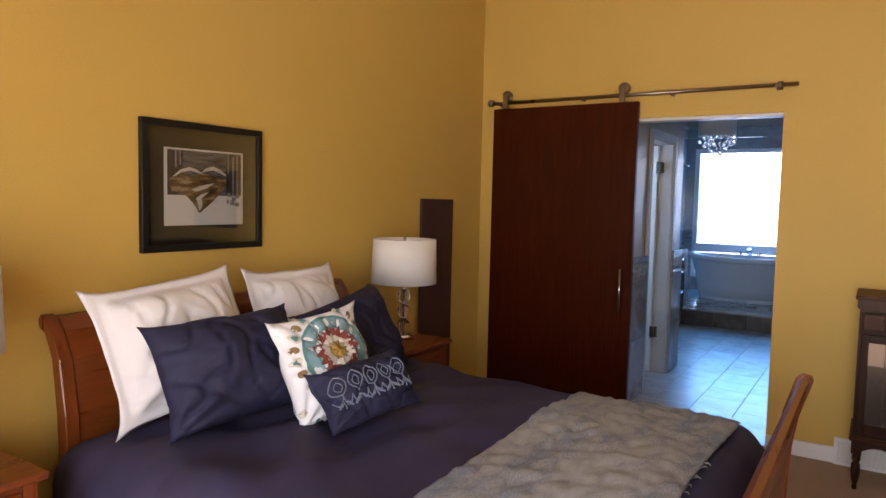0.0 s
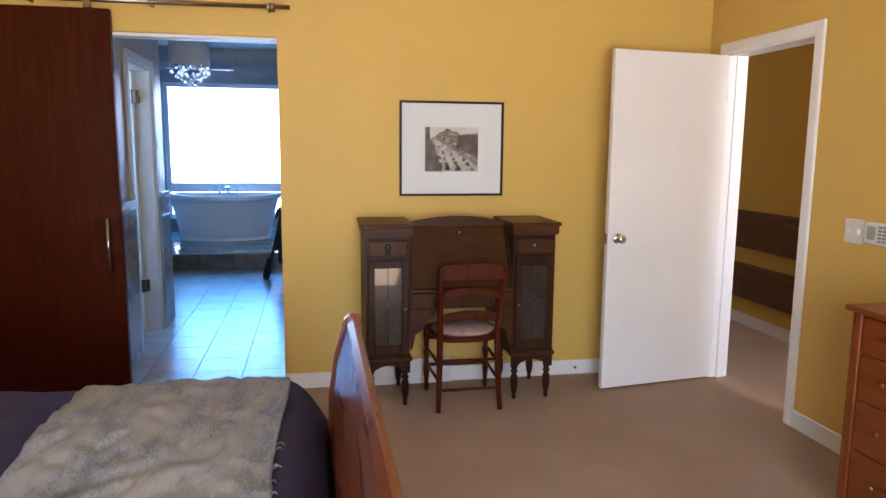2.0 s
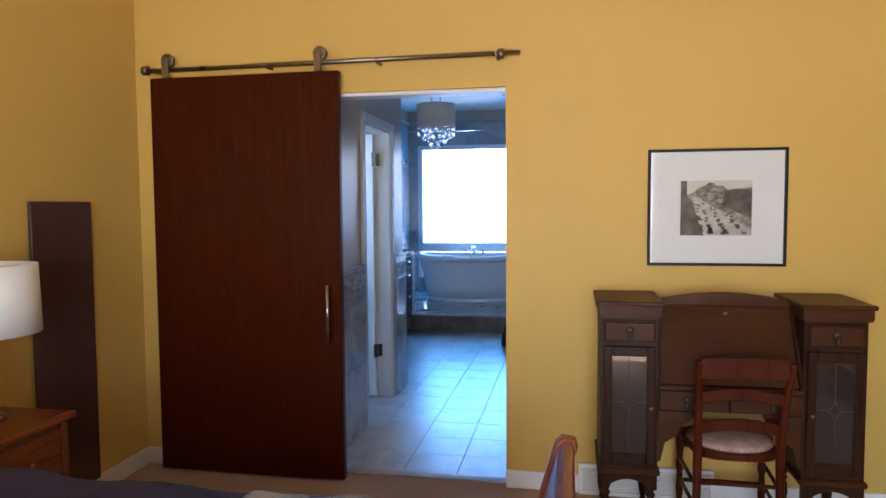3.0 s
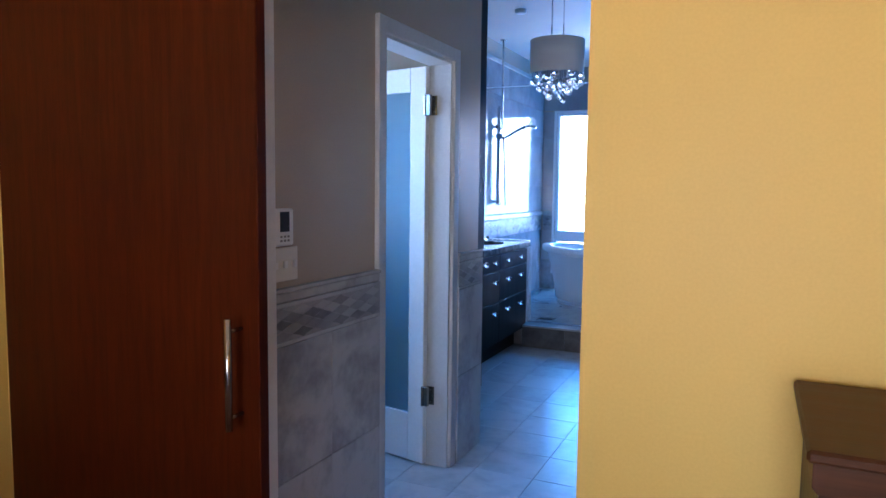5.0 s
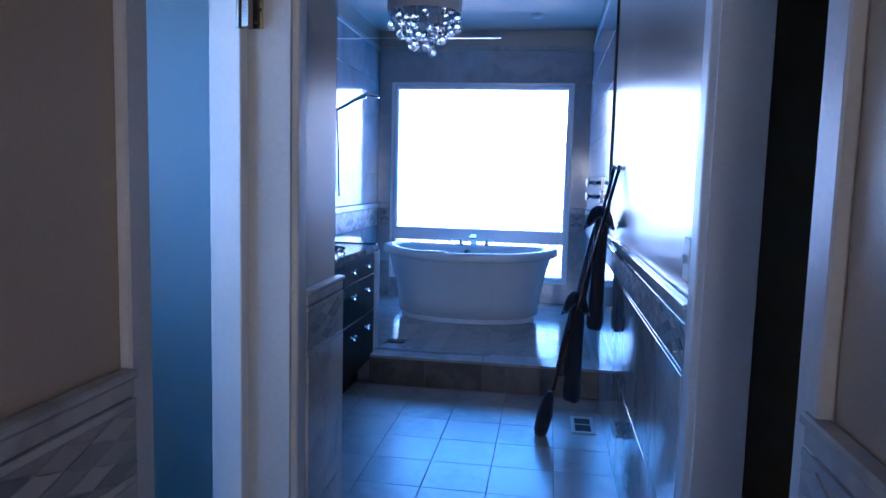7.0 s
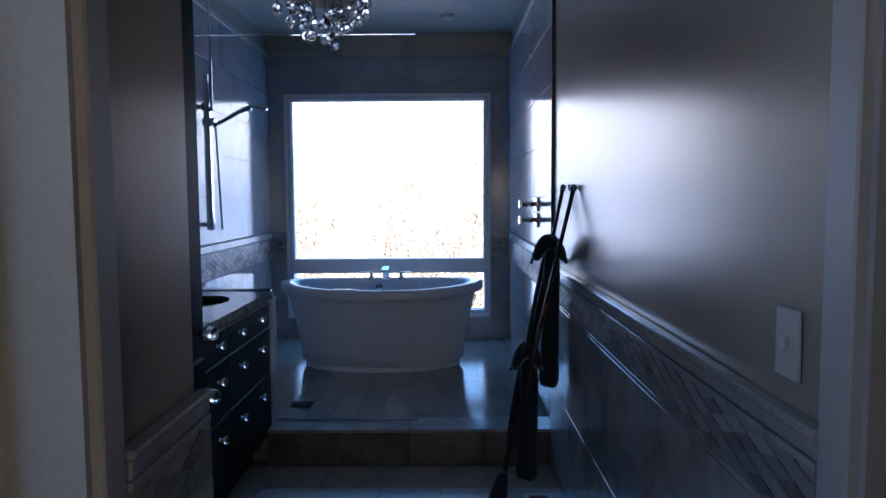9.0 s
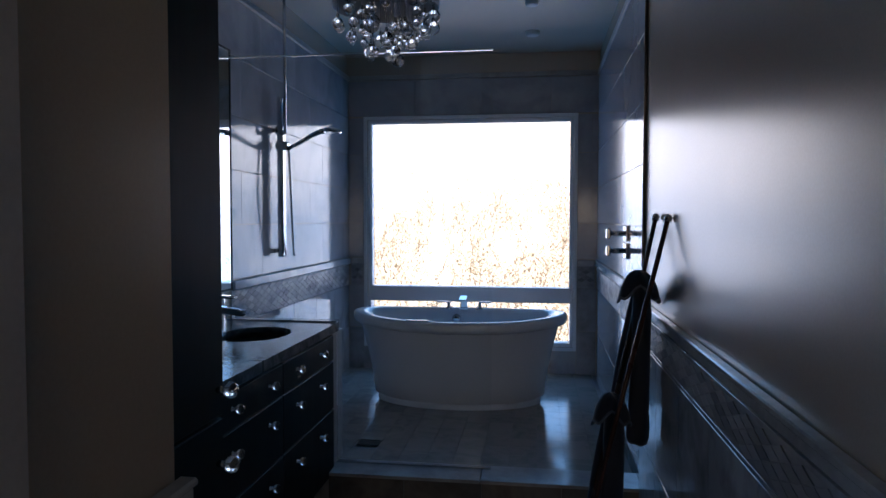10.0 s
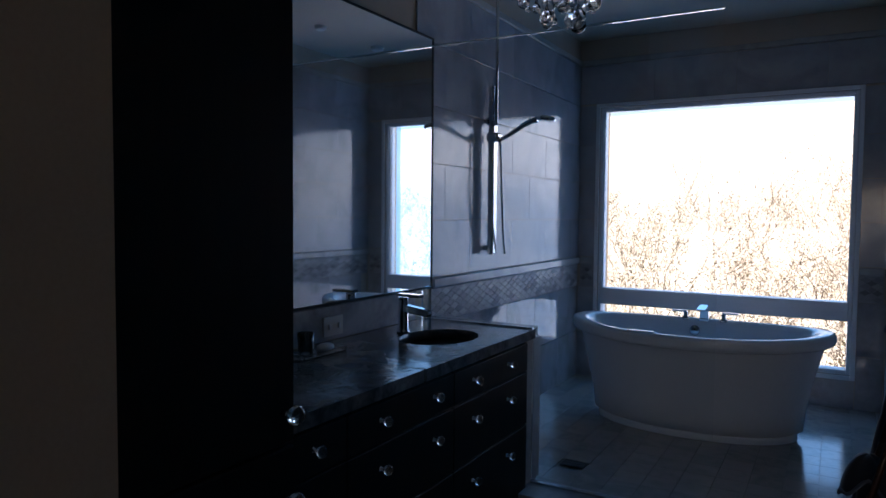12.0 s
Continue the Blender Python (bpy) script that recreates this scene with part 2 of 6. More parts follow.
VINYL = surface("white_window_vinyl", (0.66, 0.68, 0.70), (0.74, 0.76, 0.78), 0.35, 4, 90, 0.02)


# ---- building tools ----
def box(bm, x0, x1, y0, y1, z0, z1, bev=0.0, seg=1):
    v = [bm.verts.new((x, y, z)) for z in (z0, z1) for y in (y0, y1) for x in (x0, x1)]
    f = [bm.faces.new([v[k] for k in q]) for q in ((0, 2, 3, 1), (4, 5, 7, 6), (0, 1, 5, 4), (2, 6, 7, 3), (0, 4, 6, 2), (1, 3, 7, 5))]
    if bev:
        e = list({e for q in f for e in q.edges})
        bmesh.ops.bevel(bm, geom=e, offset=bev, segments=seg, profile=0.6, affect="EDGES")
    return bm


def lathe(bm, prof, at=(0, 0, 0), seg=20, sx=1.0, sy=1.0, m=None):
    """A turned shape from (radius, height) pairs."""
    rings = []
    m = m or Matrix.Translation(at)
    for r, z in prof:
        rings.append([bm.verts.new(m @ Vector((r * sx * math.cos(2 * math.pi * k / seg), r * sy * math.sin(2 * math.pi * k / seg), z))) for k in range(seg)])
    for a, b in zip(rings, rings[1:]):
        for k in range(seg):
            f = bm.faces.new((a[k], a[(k + 1) % seg], b[(k + 1) % seg], b[k]))
            f.smooth = True
    bm.faces.new(rings[0][::-1]), bm.faces.new(rings[-1])
    return bm


def tube(bm, pts, r, seg=10, closed=False):
    """A round bar along points; r may be one radius or one for each point."""
    pts = [Vector(p) for p in pts]
    rs = r if isinstance(r, (list, tuple)) else [r] * len(pts)
    rings, side = [], None
    for k, p in enumerate(pts):
        d = (pts[min(k + 1, len(pts) - 1)] - pts[max(k - 1, 0)]).normalized()
        side = (side - d * side.dot(d)).normalized() if side else d.orthogonal().normalized()
        up = d.cross(side)
        rings.append([bm.verts.new(p + rs[k] * (side * math.cos(2 * math.pi * j / seg) + up * math.sin(2 * math.pi * j / seg))) for j in range(seg)])
    for a, b in zip(rings, rings[1:]):
        for j in range(seg):
            f = bm.faces.new((a[j], a[(j + 1) % seg], b[(j + 1) % seg], b[j]))
            f.smooth = True
    bm.faces.new(rings[0][::-1]), bm.faces.new(rings[-1])
    return bm


def prism(bm, outline, axis, a, b, bev=0.0):
    """An outline of pairs, pushed from a to b along an axis (0: pairs are y, z; 1: x, z; 2: x, y)."""
    def at(p, w):
        q = list(p)
        q.insert(axis, w)
        return bm.verts.new(q)
    lo, hi = [at(p, a) for p in outline], [at(p, b) for p in outline]
    n = len(lo)
    f = [bm.faces.new(lo[::-1]), bm.faces.new(hi)] + [bm.faces.new((lo[k], lo[(k + 1) % n], hi[(k + 1) % n], hi[k])) for k in range(n)]
    bmesh.ops.recalc_face_normals(bm, faces=f)
    if bev:
        bmesh.ops.bevel(bm, geom=list(f[0].edges) + list(f[1].edges), offset=bev, segments=1, affect="EDGES")
    return bm


def ball(bm, at, r, seg=12, sz=1.0):
    n = max(6, seg // 2)
    return lathe(bm, [(max(1e-4, r * math.sin(math.pi * k / n)), -r * sz * math.cos(math.pi * k / n)) for k in range(n + 1)], at, seg)


def ribbon(bm, nu, nv, fn, thick=0.0, wrap=False):
    """A sheet fn(u, v), u and v from 0 to 1; with a thickness it is closed all round."""
    g = [[bm.verts.new(fn(i / nu, j / nv)) for j in range(nv + 1)] for i in range(nu + 1)]
    f = []
    for i in range(nu):
        for j in range(nv):
            q = bm.faces.new((g[i][j], g[i + 1][j], g[i + 1][j + 1], g[i][j + 1]))
            q.smooth = True
            f.append(q)
    bmesh.ops.recalc_face_normals(bm, faces=f)
    if thick:
        bmesh.ops.solidify(bm, geom=f, thickness=thick)
        for q in bm.faces:
            q.smooth = True
    return bm


def root_of(ob):
    while ob.parent:
        ob = ob.parent
    return ob


def mesh_from(name, bm, mat):
    me = bpy.data.meshes.new(name)
    bm.normal_update()
    bm.to_mesh(me)
    bm.free()
    for q in (mat if isinstance(mat, (list, tuple)) else (mat,)):
        me.materials.append(q)
    return me


def part(name, bm, mat, parent, label="", local=False):
    """One mesh under a thing or a part; its shape is given in world metres unless local."""
    if not local:
        bm.transform(root_of(parent).matrix_basis.inverted())
    ob = new(name, mesh_from(name, bm, mat))
    ob.parent = parent
    return tagged(ob, label)


def thing(name, at, label, category, group="", kind="", turn=0.0):
    ob = new(name)
    ob.empty_display_size = 0.1
    ob.matrix_basis = pose(*at, 0, 0, turn)
    return tagged(ob, label, category, group, kind)


def solid(name, bm, mat, label="", category="", group="", kind="", at=(0, 0, 0)):
    bm.transform(Matrix.Translation(Vector(at)).inverted())
    ob = new(name, mesh_from(name, bm, mat))
    ob.location = at
    return tagged(ob, label, category, group, kind)


def boxes(*rows, bev=0.0):
    bm = bmesh.new()
    for q in rows:
        box(bm, *q, bev=bev)
    return bm

# ---- the rooms: floors, walls, ceilings ----
XL, XR, YS, H1 = -2.10, 2.70, -5.60, 3.30      # bedroom: west, east, south faces, ceiling
BL, BR, BN, H2 = -2.20, 0.02, 7.02, 2.95       # bathroom: west, east, north faces, ceiling
HL = -1.05                                     # passage's west wall face above the wainscot


def setting(name, bm, mat, label):
    return solid(name, bm, mat, label, "structure", kind="structure")


setting("floor_bedroom", boxes((XL - .15, 3.95, YS - .15, .07, -.12, 0), (2.7, 3.95, .07, 1.9, -.12, 0)), CARPET, "tan cut-pile carpet on the bedroom floor")
setting("ceiling_bedroom", boxes((XL - .2, 4.1, YS - .2, .14, H1, H1 + .15)), CEIL, "off-white painted bedroom ceiling")
setting("wall_north", boxes((XL - .15, -1.02, 0, .14, 0, H1), (-1.02, -.012, 0, .14, 2.089, H1), (-.012, XR + .13, 0, .14, 0, H1)), YELLOW, "yellow painted bedroom wall with a doorway")
setting("wall_west", boxes((XL - .15, XL, YS - .15, 0, 0, H1)), YELLOW, "yellow painted bedroom wall behind the bed")
setting("wall_east", boxes((XR, XR + .13, YS - .15, -.97, 0, H1), (XR, XR + .13, -.97, -.20, 2.06, H1), (XR, XR + .13, -.20, 0, 0, H1)), YELLOW, "yellow painted bedroom wall with the hall doorway")
setting("wall_south", boxes((XL, -1.0, YS - .15, YS, 0, H1), (1.4, XR, YS - .15, YS, 0, H1), (-1.0, 1.4, YS - .15, YS, 0, .28), (-1.0, 1.4, YS - .15, YS, 2.2, H1)), YELLOW, "yellow painted bedroom wall with a wide window")
# the hall behind the white door
setting("wall_hall_east", boxes((3.78, 3.95, -3.0, 1.9, 0, H1)), YELLOW, "yellow painted wall across the hall")
setting("wall_hall_west", boxes((XR, XR + .13, .14, 2.05, 0, H1)), YELLOW, "yellow painted inner wall of the hall")
setting("wall_hall_north", boxes((XR + .13, 3.95, 1.9, 2.05, 0, H1)), YELLOW, "yellow painted far end of the hall")
setting("ceiling_hall", boxes((XR, 4.1, .14, 2.1, H1, H1 + .15)), CEIL, "off-white hall ceiling")
# The opening in this wall is added, only to hold the hall's fill lamp.
setting("wall_hall_end", boxes((XR + .13, 2.93, -3.15, -3.0, 0, H1), (3.68, 3.78, -3.15, -3.0, 0, H1), (2.93, 3.68, -3.15, -3.0, 0, .85), (2.93, 3.68, -3.15, -3.0, 2.15, H1)), YELLOW, "yellow painted end wall of the hall with an opening added for fill light")

setting("floor_bath_base", boxes((BL - .1, 1.6, .07, 7.2, -.14, -.012)), GROUT, "grey grout bed under the bathroom tiles")
setting("ceiling_bath", boxes((BL - .15, 1.6, .14, 7.3, H2, H2 + .15)), CEIL_WARM, "bathroom ceiling tinted tan for light bounced off the slope")
setting("wall_bath_west", boxes((BL - .15, BL, .14, .45, 0, H2), (BL - .15, BL, .45, 1.35, 0, 1.0), (BL - .15, BL, .45, 1.35, 2.2, H2), (BL - .15, BL, 1.35, 7.3, 0, H2)), GREYWALL, "grey painted bathroom wall behind the vanity")
setting("wall_passage", boxes((HL - .12, HL, .14, .90, 0, H2), (HL - .12, HL, .90, 1.56, 2.05, H2), (HL - .12, HL, 1.56, 1.95, 0, H2)), GREYWALL, "grey painted passage wall with the frosted door")
setting("wall_toilet_north", boxes((BL, HL - .12, 1.83, 1.95, 0, H2)), GREYWALL, "grey painted partition beside the vanity")
setting("wall_bath_east", boxes((BR, BR + .12, .14, .885, 0, H2), (BR, BR + .12, .885, 1.62, 2.05, H2), (BR, BR + .12, 1.62, 7.3, 0, H2)), GREYWALL, "grey satin painted bathroom wall")
WX0, WX1, WZ0, WZ1 = -2.02, -.19, .39, 2.392   # the bathroom window's opening
setting("wall_bath_north", boxes((BL, WX0, BN, 7.3, 0, H2), (WX1, BR, BN, 7.3, 0, H2), (WX0, WX1, BN, 7.3, 0, WZ0), (WX0, WX1, BN, 7.3, WZ1, H2)), GREYWALL, "bathroom outer wall around the picture window")
setting("wall_closet", boxes((1.45, 1.6, .14, 3.0, 0, H2), (BR + .12, 1.45, 2.85, 3.0, 0, H2)), GREYWALL, "dim closet walls")

# baseboards and casings
setting("baseboard_north", boxes((XL, -1.02, -.014, 0, 0, .095), (-.012, XR, -.014, 0, 0, .095), bev=.003), WHITE, "white painted baseboard")
setting("baseboard_west", boxes((XL, XL + .014, YS, -.014, 0, .095), bev=.003), WHITE, "white painted baseboard")
setting("baseboard_east", boxes((XR - .014, XR, YS, -1.03, 0, .095), (XR - .014, XR, -.14, -.014, 0, .095), bev=.003), WHITE, "white painted baseboard")
setting("baseboard_hall", boxes((3.766, 3.78, -3.0, 1.9, 0, .095), bev=.003), WHITE, "white painted hall baseboard")


def casing(name, x, side, y0, y1, top, w, label, depth=.13, t=.018, mat=None):
    """A door's white casing on a wall face at x and its lining through the wall; side: +1 where the room lies towards +x."""
    t0, t1 = sorted((x, x + side * t))
    bm = boxes((t0, t1, y0 - w, y0, 0, top + w), (t0, t1, y1, y1 + w, 0, top + w), (t0, t1, y0, y1, top, top + w), bev=.004)
    d0, d1 = sorted((x + side * .004, x - side * depth))
    for q in ((y0 - .001, y0 + .014, 0, top), (y1 - .014, y1 + .001, 0, top), (y0 + .014, y1 - .014, top - .014, top + .001)):
        box(bm, d0, d1, q[0], q[1], q[2], q[3])
    if mat:
        return setting(name, bm, mat, label)
    m0, m1 = sorted((x - side * .05, x - side * .085))
    box(bm, m0, m1, y0 + .014, y0 + .026, 0, top - .014), box(bm, m0, m1, y1 - .026, y1 - .014, 0, top - .014)
    return setting(name, bm, WHITE, label)


casing("trim_hall_door", XR, -1, -.97, -.20, 2.06, .062, "white painted casing around the hall doorway")
casing("trim_toilet_door", HL, 1, .886, 1.565, 2.05, .062, "white painted casing around the toilet doorway", .12, .022, TRIM)
casing("trim_closet_door", BR, -1, .885, 1.62, 2.05, .078, "white painted casing around the closet doorway", .12, .024, TRIM)
setting("trim_doorway", boxes((-1.024, -1.004, .0, .15, 0, 2.075), (-1.02, -.012, .02, .14, 2.070, 2.0885), bev=.002), WHITE, "white painted lining of the bathroom doorway")
setting("threshold", boxes((-1.0, -.012, .04, .10, -.01, .006), bev=.003), STONECAP, "pale stone threshold")

# ---- bathroom: large things ----
def pieces(name, parent, mat, rows, bev=.0015):
    """Flat tiles as objects of their own on shared meshes; rows of x0, x1, y0, y1, z0, z1."""
    made = {}
    for q in rows:
        size = tuple(round(q[k + 1] - q[k], 4) for k in (0, 2, 4))
        if size not in made:
            bm = bmesh.new()
            box(bm, *[s * w for s in size for w in (-.5, .5)], bev=bev)
            made[size] = mesh_from(name, bm, mat)
        ob = new(name, made[size])
        ob.parent = parent
        ob.location = [(q[k] + q[k + 1]) / 2 for k in (0, 2, 4)]


def bath_window():
    w = thing("window_1", (-1.1, 7.1, WZ0), "white framed picture window with a low pane below", "window", kind="structure")
    f, x0, x1 = .026, WX0 + .026, WX1 - .026
    part("window_frame", boxes((WX0, x0, 7.03, 7.16, WZ0, WZ1), (x1, WX1, 7.03, 7.16, WZ0, WZ1), (x0, x1, 7.03, 7.16, WZ1 - f, WZ1),
                               (x0, x1, 7.03, 7.16, WZ0, .422), (x0, x1, 7.03, 7.16, .772, .905), bev=.004), VINYL, w, "white vinyl frame")
    part("glazing_bead", boxes((x0, x0 + .008, 7.05, 7.09, .905, WZ1 - f), (x1 - .008, x1, 7.05, 7.09, .905, WZ1 - f), (x0 + .008, x1 - .008, 7.05, 7.09, WZ1 - f - .008, WZ1 - f), bev=.002), VINYL, w)
    for z0, z1 in ((.905, WZ1 - f), (.422, .772)):
        p = part("pane", boxes((x0, x1, 7.10, 7.106, z0, z1)), PANE, w)
        p.visible_shadow = False
    c = .030
    part("window_casing", boxes((WX0 - c, WX0, BN - .022, BN - .002, WZ0 - c, WZ1 + c), (WX1, WX1 + c, BN - .022, BN - .002, WZ0 - c, WZ1 + c), (WX0, WX1, BN - .022, BN - .002, WZ1, WZ1 + c), (WX0, WX1, BN - .03, BN - .002, WZ0 - c, WZ0), bev=.003), VINYL, w)


bath_window()



# Unseen and added; the frosted pane holds back the plain sky light.
def added_toilet_window():
    w = thing("added_window_3", (BL - .1, .9, 1.0), "added unseen frosted window that holds back sky light from the toilet room", "window", kind="structure")
    x0, x1 = BL - .13, BL - .06
    part("window_frame", boxes((x0, x1, .45, .50, 1.0, 2.2), (x0, x1, 1.30, 1.35, 1.0, 2.2), (x0, x1, .50, 1.30, 1.0, 1.05), (x0, x1, .50, 1.30, 2.15, 2.2), bev=.003), VINYL, w)
    part("frosted_pane", boxes((BL - .10, BL - .094, .50, 1.30, 1.05, 2.15)), FROST_CLEAR, w)


added_toilet_window()
# shower platform, curb, pony wall
setting("shower_platform", boxes((BL, BR, 4.52, BN, -.012, .150)), GROUT, "raised shower platform")
CURB = setting("shower_curb", boxes((-1.56, BR, 4.36, 4.52, -.012, .184)), GROUT, "low tiled step up to the shower")
pieces("curb_tile", CURB, CURBTILE, [(max(-1.56, -1.56 + .395 * k + .002), min(BR - .002, -1.56 + .395 * (k + 1) - .002), 4.345, 4.358, 0.001, .184) for k in range(4)])
pieces("curb_cap", CURB, STONECAP, [(-1.57, -.78, 4.335, 4.55, .186, .204), (-.776, BR - .002, 4.335, 4.55, .186, .204)])
PONY = setting("pony_wall", boxes((BL + .012, -1.572, 4.435, 4.600, 0, .909)), MARBLE, "grey marble end wall beside the vanity")
pieces("edge_tile", PONY, STONECAP, [(-1.570, -1.558, 4.430, 4.604, .2055, .909)])

# walls of the shower: large pale tiles, mosaic band, rail
WT = []
SHOWER = thing("shower_tiling", (0, 0, 0), "glossy pale stone tiles on the shower walls", "structure", kind="structure")
for k, (z0, z1) in enumerate(((1.165, 1.47), (1.474, 1.775), (1.779, 2.08), (2.084, 2.41), (2.414, 2.736))):
    y = 4.435 - .3 * (k % 2)
    while y < BN - .02:
        a, b = max(y, 4.435) + .0007, min(y + .60, BN - .002) - .0007
        if b - a > .03:
            WT.append((BL + .002, BL + .012, a, b, z0, z1))
            WT.append((BR - .012, BR - .002, a, b, z0, z1))
        y += .60
    x = BL + .012 - .25 * (k % 2)
    while x < BR - .012:
        a, b = max(x, BL + .012) + .0007, min(x + .60, BR - .012) - .0007
        segs = [(a, b)] if z0 > WZ1 else [(a, min(b, WX0 - .032)), (max(a, WX1 + .032), b)]
        for a2, b2 in segs:
            if b2 - a2 > .02:
                WT.append((a2, b2, BN - .012, BN - .002, z0 + (.012 if z0 > WZ1 else 0), z1))
        x += .60
ST = []
for z0, z1 in ((.155, .53), (.534, .912)):
    for k in range(5):
        y = 4.60 + .49 * k
        ST.append((BL + .002, BL + .012, y, min(y + .487, BN - .014), z0, z1))
        ST.append((BR - .012, BR - .002, max(4.435, y - .15), min(y + .337, BN - .014), z0, z1))
    for a, b in ((BL + .014, WX0 - .032), (WX1 + .032, BR - .014)):
        ST.append((a, b, BN - .012, BN - .002, z0, z1))
for k in range(4):
    x = WX0 - .030 + .4725 * k
    ST.append((x, x + .470, BN - .012, BN - .002, .155, WZ0 - .032))
pieces("wall_tile", SHOWER, WALLTILE, WT, .0006)
pieces("marble_tile", SHOWER, POLISHED, ST, .0006)
part("cornice", boxes((BL + .002, BL + .022, 4.435, BN - .002, 2.74, 2.785), (BR - .022, BR - .002, 4.435, BN - .002, 2.74, 2.785), (BL + .022, BR - .022, BN - .022, BN - .002, 2.74, 2.785), bev=.006), CORNICE, SHOWER)
part("chair_rail", boxes((BL + .002, BL + .028, 4.60, BN - .002, 1.10, 1.16), (BR - .026, BR - .002, 4.435, BN - .002, 1.10, 1.16), (BL + .03, WX0 - .032, BN - .026, BN - .002, 1.10, 1.16), (WX1 + .032, BR - .028, BN - .026, BN - .002, 1.10, 1.16), bev=.008), STONECAP, SHOWER)
part("band_bed", boxes((BL + .002, BL + .009, 4.60, BN - .014, .914, 1.10), (BR - .009, BR - .002, 4.435, BN - .014, .914, 1.10), (BL + .03, WX0 - .032, BN - .009, BN - .002, .914, 1.10), (WX1 + .032, BR - .028, BN - .009, BN - .002, .914, 1.10)), BEDDING, SHOWER)
part("edge_trim", boxes((BR - .016, BR - .001, 4.420, 4.433, 0.21, 2.945)), DARKMETAL, SHOWER, "dark metal edge strip")


def diamonds(bm, p0, du, dv, nu, nv, nrm, t=.006):
    """A net of long lozenges on a plane from p0, with gaps between them."""
    p0, du, dv, nrm = Vector(p0), Vector(du), Vector(dv), Vector(nrm)
    for i in range(nu):
        for j in range(nv * 2 - 1):
            c = p0 + du * (i + (.5 if j % 2 == 0 else 1.0)) + dv * (.5 + j * .5)
            if j % 2 and i == nu - 1:
                continue
            lo = [bm.verts.new(c + du * a * .49 + dv * b * .48) for a, b in ((-1, 0), (-.35, -.55), (0, -1), (.35, -.55), (1, 0), (.35, .55), (0, 1), (-.35, .55))]
            hi = [bm.verts.new(v.co + nrm * t) for v in lo]
            bm.faces.new(hi)
            for k in range(8):
                bm.faces.new((lo[k], lo[(k + 1) % 8], hi[(k + 1) % 8], hi[k]))
    bmesh.ops.recalc_face_normals(bm, faces=bm.faces)
    return bm


def mosaic_material():
    m, n, l, p = nodes_of("lozenge_mosaic")
    g, r = n.new("ShaderNodeNewGeometry"), n.new("ShaderNodeValToRGB")
    tc, no, mx = n.new("ShaderNodeTexCoord"), n.new("ShaderNodeTexNoise"), n.new("ShaderNodeMix")
    no.inputs["Scale"].default_value, no.inputs["Detail"].default_value = 14, 6
    mx.data_type, mx.inputs[0].default_value = "FLOAT", .35
    l.new(tc.outputs["Object"], no.inputs["Vector"])
    l.new(g.outputs["Random Per Island"], mx.inputs[2]), l.new(no.outputs[0], mx.inputs[3])
    e = r.color_ramp.elements
    e[0].position, e[0].color = .12, (.11, .108, .112, 1)
    e[1].position, e[1].color = .85, (.44, .425, .41, 1)
    e.new(.34).color = (.24, .235, .235, 1)
    l.new(mx.outputs[0], r.inputs[0]), l.new(r.outputs[0], p.inputs["Base Color"])
    p.inputs["Roughness"].default_value = .36
    return m


LOZENGE = mosaic_material()
for x, side, y0 in ((BL + .0088, 1, 4.60), (BR - .0088, -1, 4.436)):
    n = round((BN - .016 - y0) / .105)
    tagged(part("lozenge_mosaic", diamonds(bmesh.new(), (x, y0, .916), (0, (BN - .016 - y0) / n, 0), (0, 0, .0455), n, 4, (side, 0, 0), .0035), LOZENGE, SHOWER, "grey marble lozenge mosaic"), kind="stuff")
for x0, x1 in ((BL + .03, WX0 - .034), (WX1 + .034, BR - .028)):
    tagged(part("lozenge_mosaic", diamonds(bmesh.new(), (x0, BN - .0088, .916), ((x1 - x0) / 2, 0, 0), (0, 0, .0455), 2, 4, (0, -1, 0), .0035), LOZENGE, SHOWER, "grey marble lozenge mosaic"), kind="stuff")



def wainscot(name, x, side, spans, label, top=1.10, widths=.41):
    """Marble panels, a lozenge band and a cap along a wall that runs in y."""
    w = thing(name, (0, 0, 0), label, "structure", kind="structure")
    f = lambda a, b: sorted((x + side * a, x + side * b))
    for y0, y1 in spans:
        part("backing", boxes((*f(.0015, .018), y0, y1, 0, top - .02)), BEDDING, w)
        n = max(1, round((y1 - y0) / widths))
        rows = []
        for k in range(n):
            a, b = y0 + (y1 - y0) * k / n + .001, y0 + (y1 - y0) * (k + 1) / n - .001
            rows += [(*f(.018, .028), a, b, .004, .46), (*f(.018, .028), a, b, .462, .915)]
        pieces("marble_tile", w, MARBLE, rows)
        part("border", boxes((*f(.018, .0276), y0, y1, .917, .930), (*f(.018, .0276), y0, y1, 1.043, 1.056), bev=.001), MARBLE, w)
        part("cap", boxes((*f(.002, .026), y0, y1, 1.058, 1.090), (*f(.002, .034), y0, y1, 1.090, top + .004), bev=.004), STONECAP, w, "pale marble chair rail")
        part("joint_fill", boxes((*f(.018, .0255), y0, y1, .931, 1.042)), BEDDING, w)
        n = max(2, round((y1 - y0) / .115))
        bm = diamonds(bmesh.new(), (x + side * .018, y0, .931), (0, (y1 - y0) / n, 0), (0, 0, .037), n, 3, (side, 0, 0), .0105)
        tagged(part("lozenge_mosaic", bm, LOZENGE, w, "grey marble lozenge mosaic"), kind="stuff")
    return w


wainscot("wainscot_west", HL, 1, [(.14, .828), (1.632, 1.962)], "grey marble wainscot with a lozenge band and cap")
wainscot("wainscot_east", BR, -1, [(.152, .843), (1.697, 4.34)], "polished grey marble wainscot with a lozenge band and cap", 1.105)

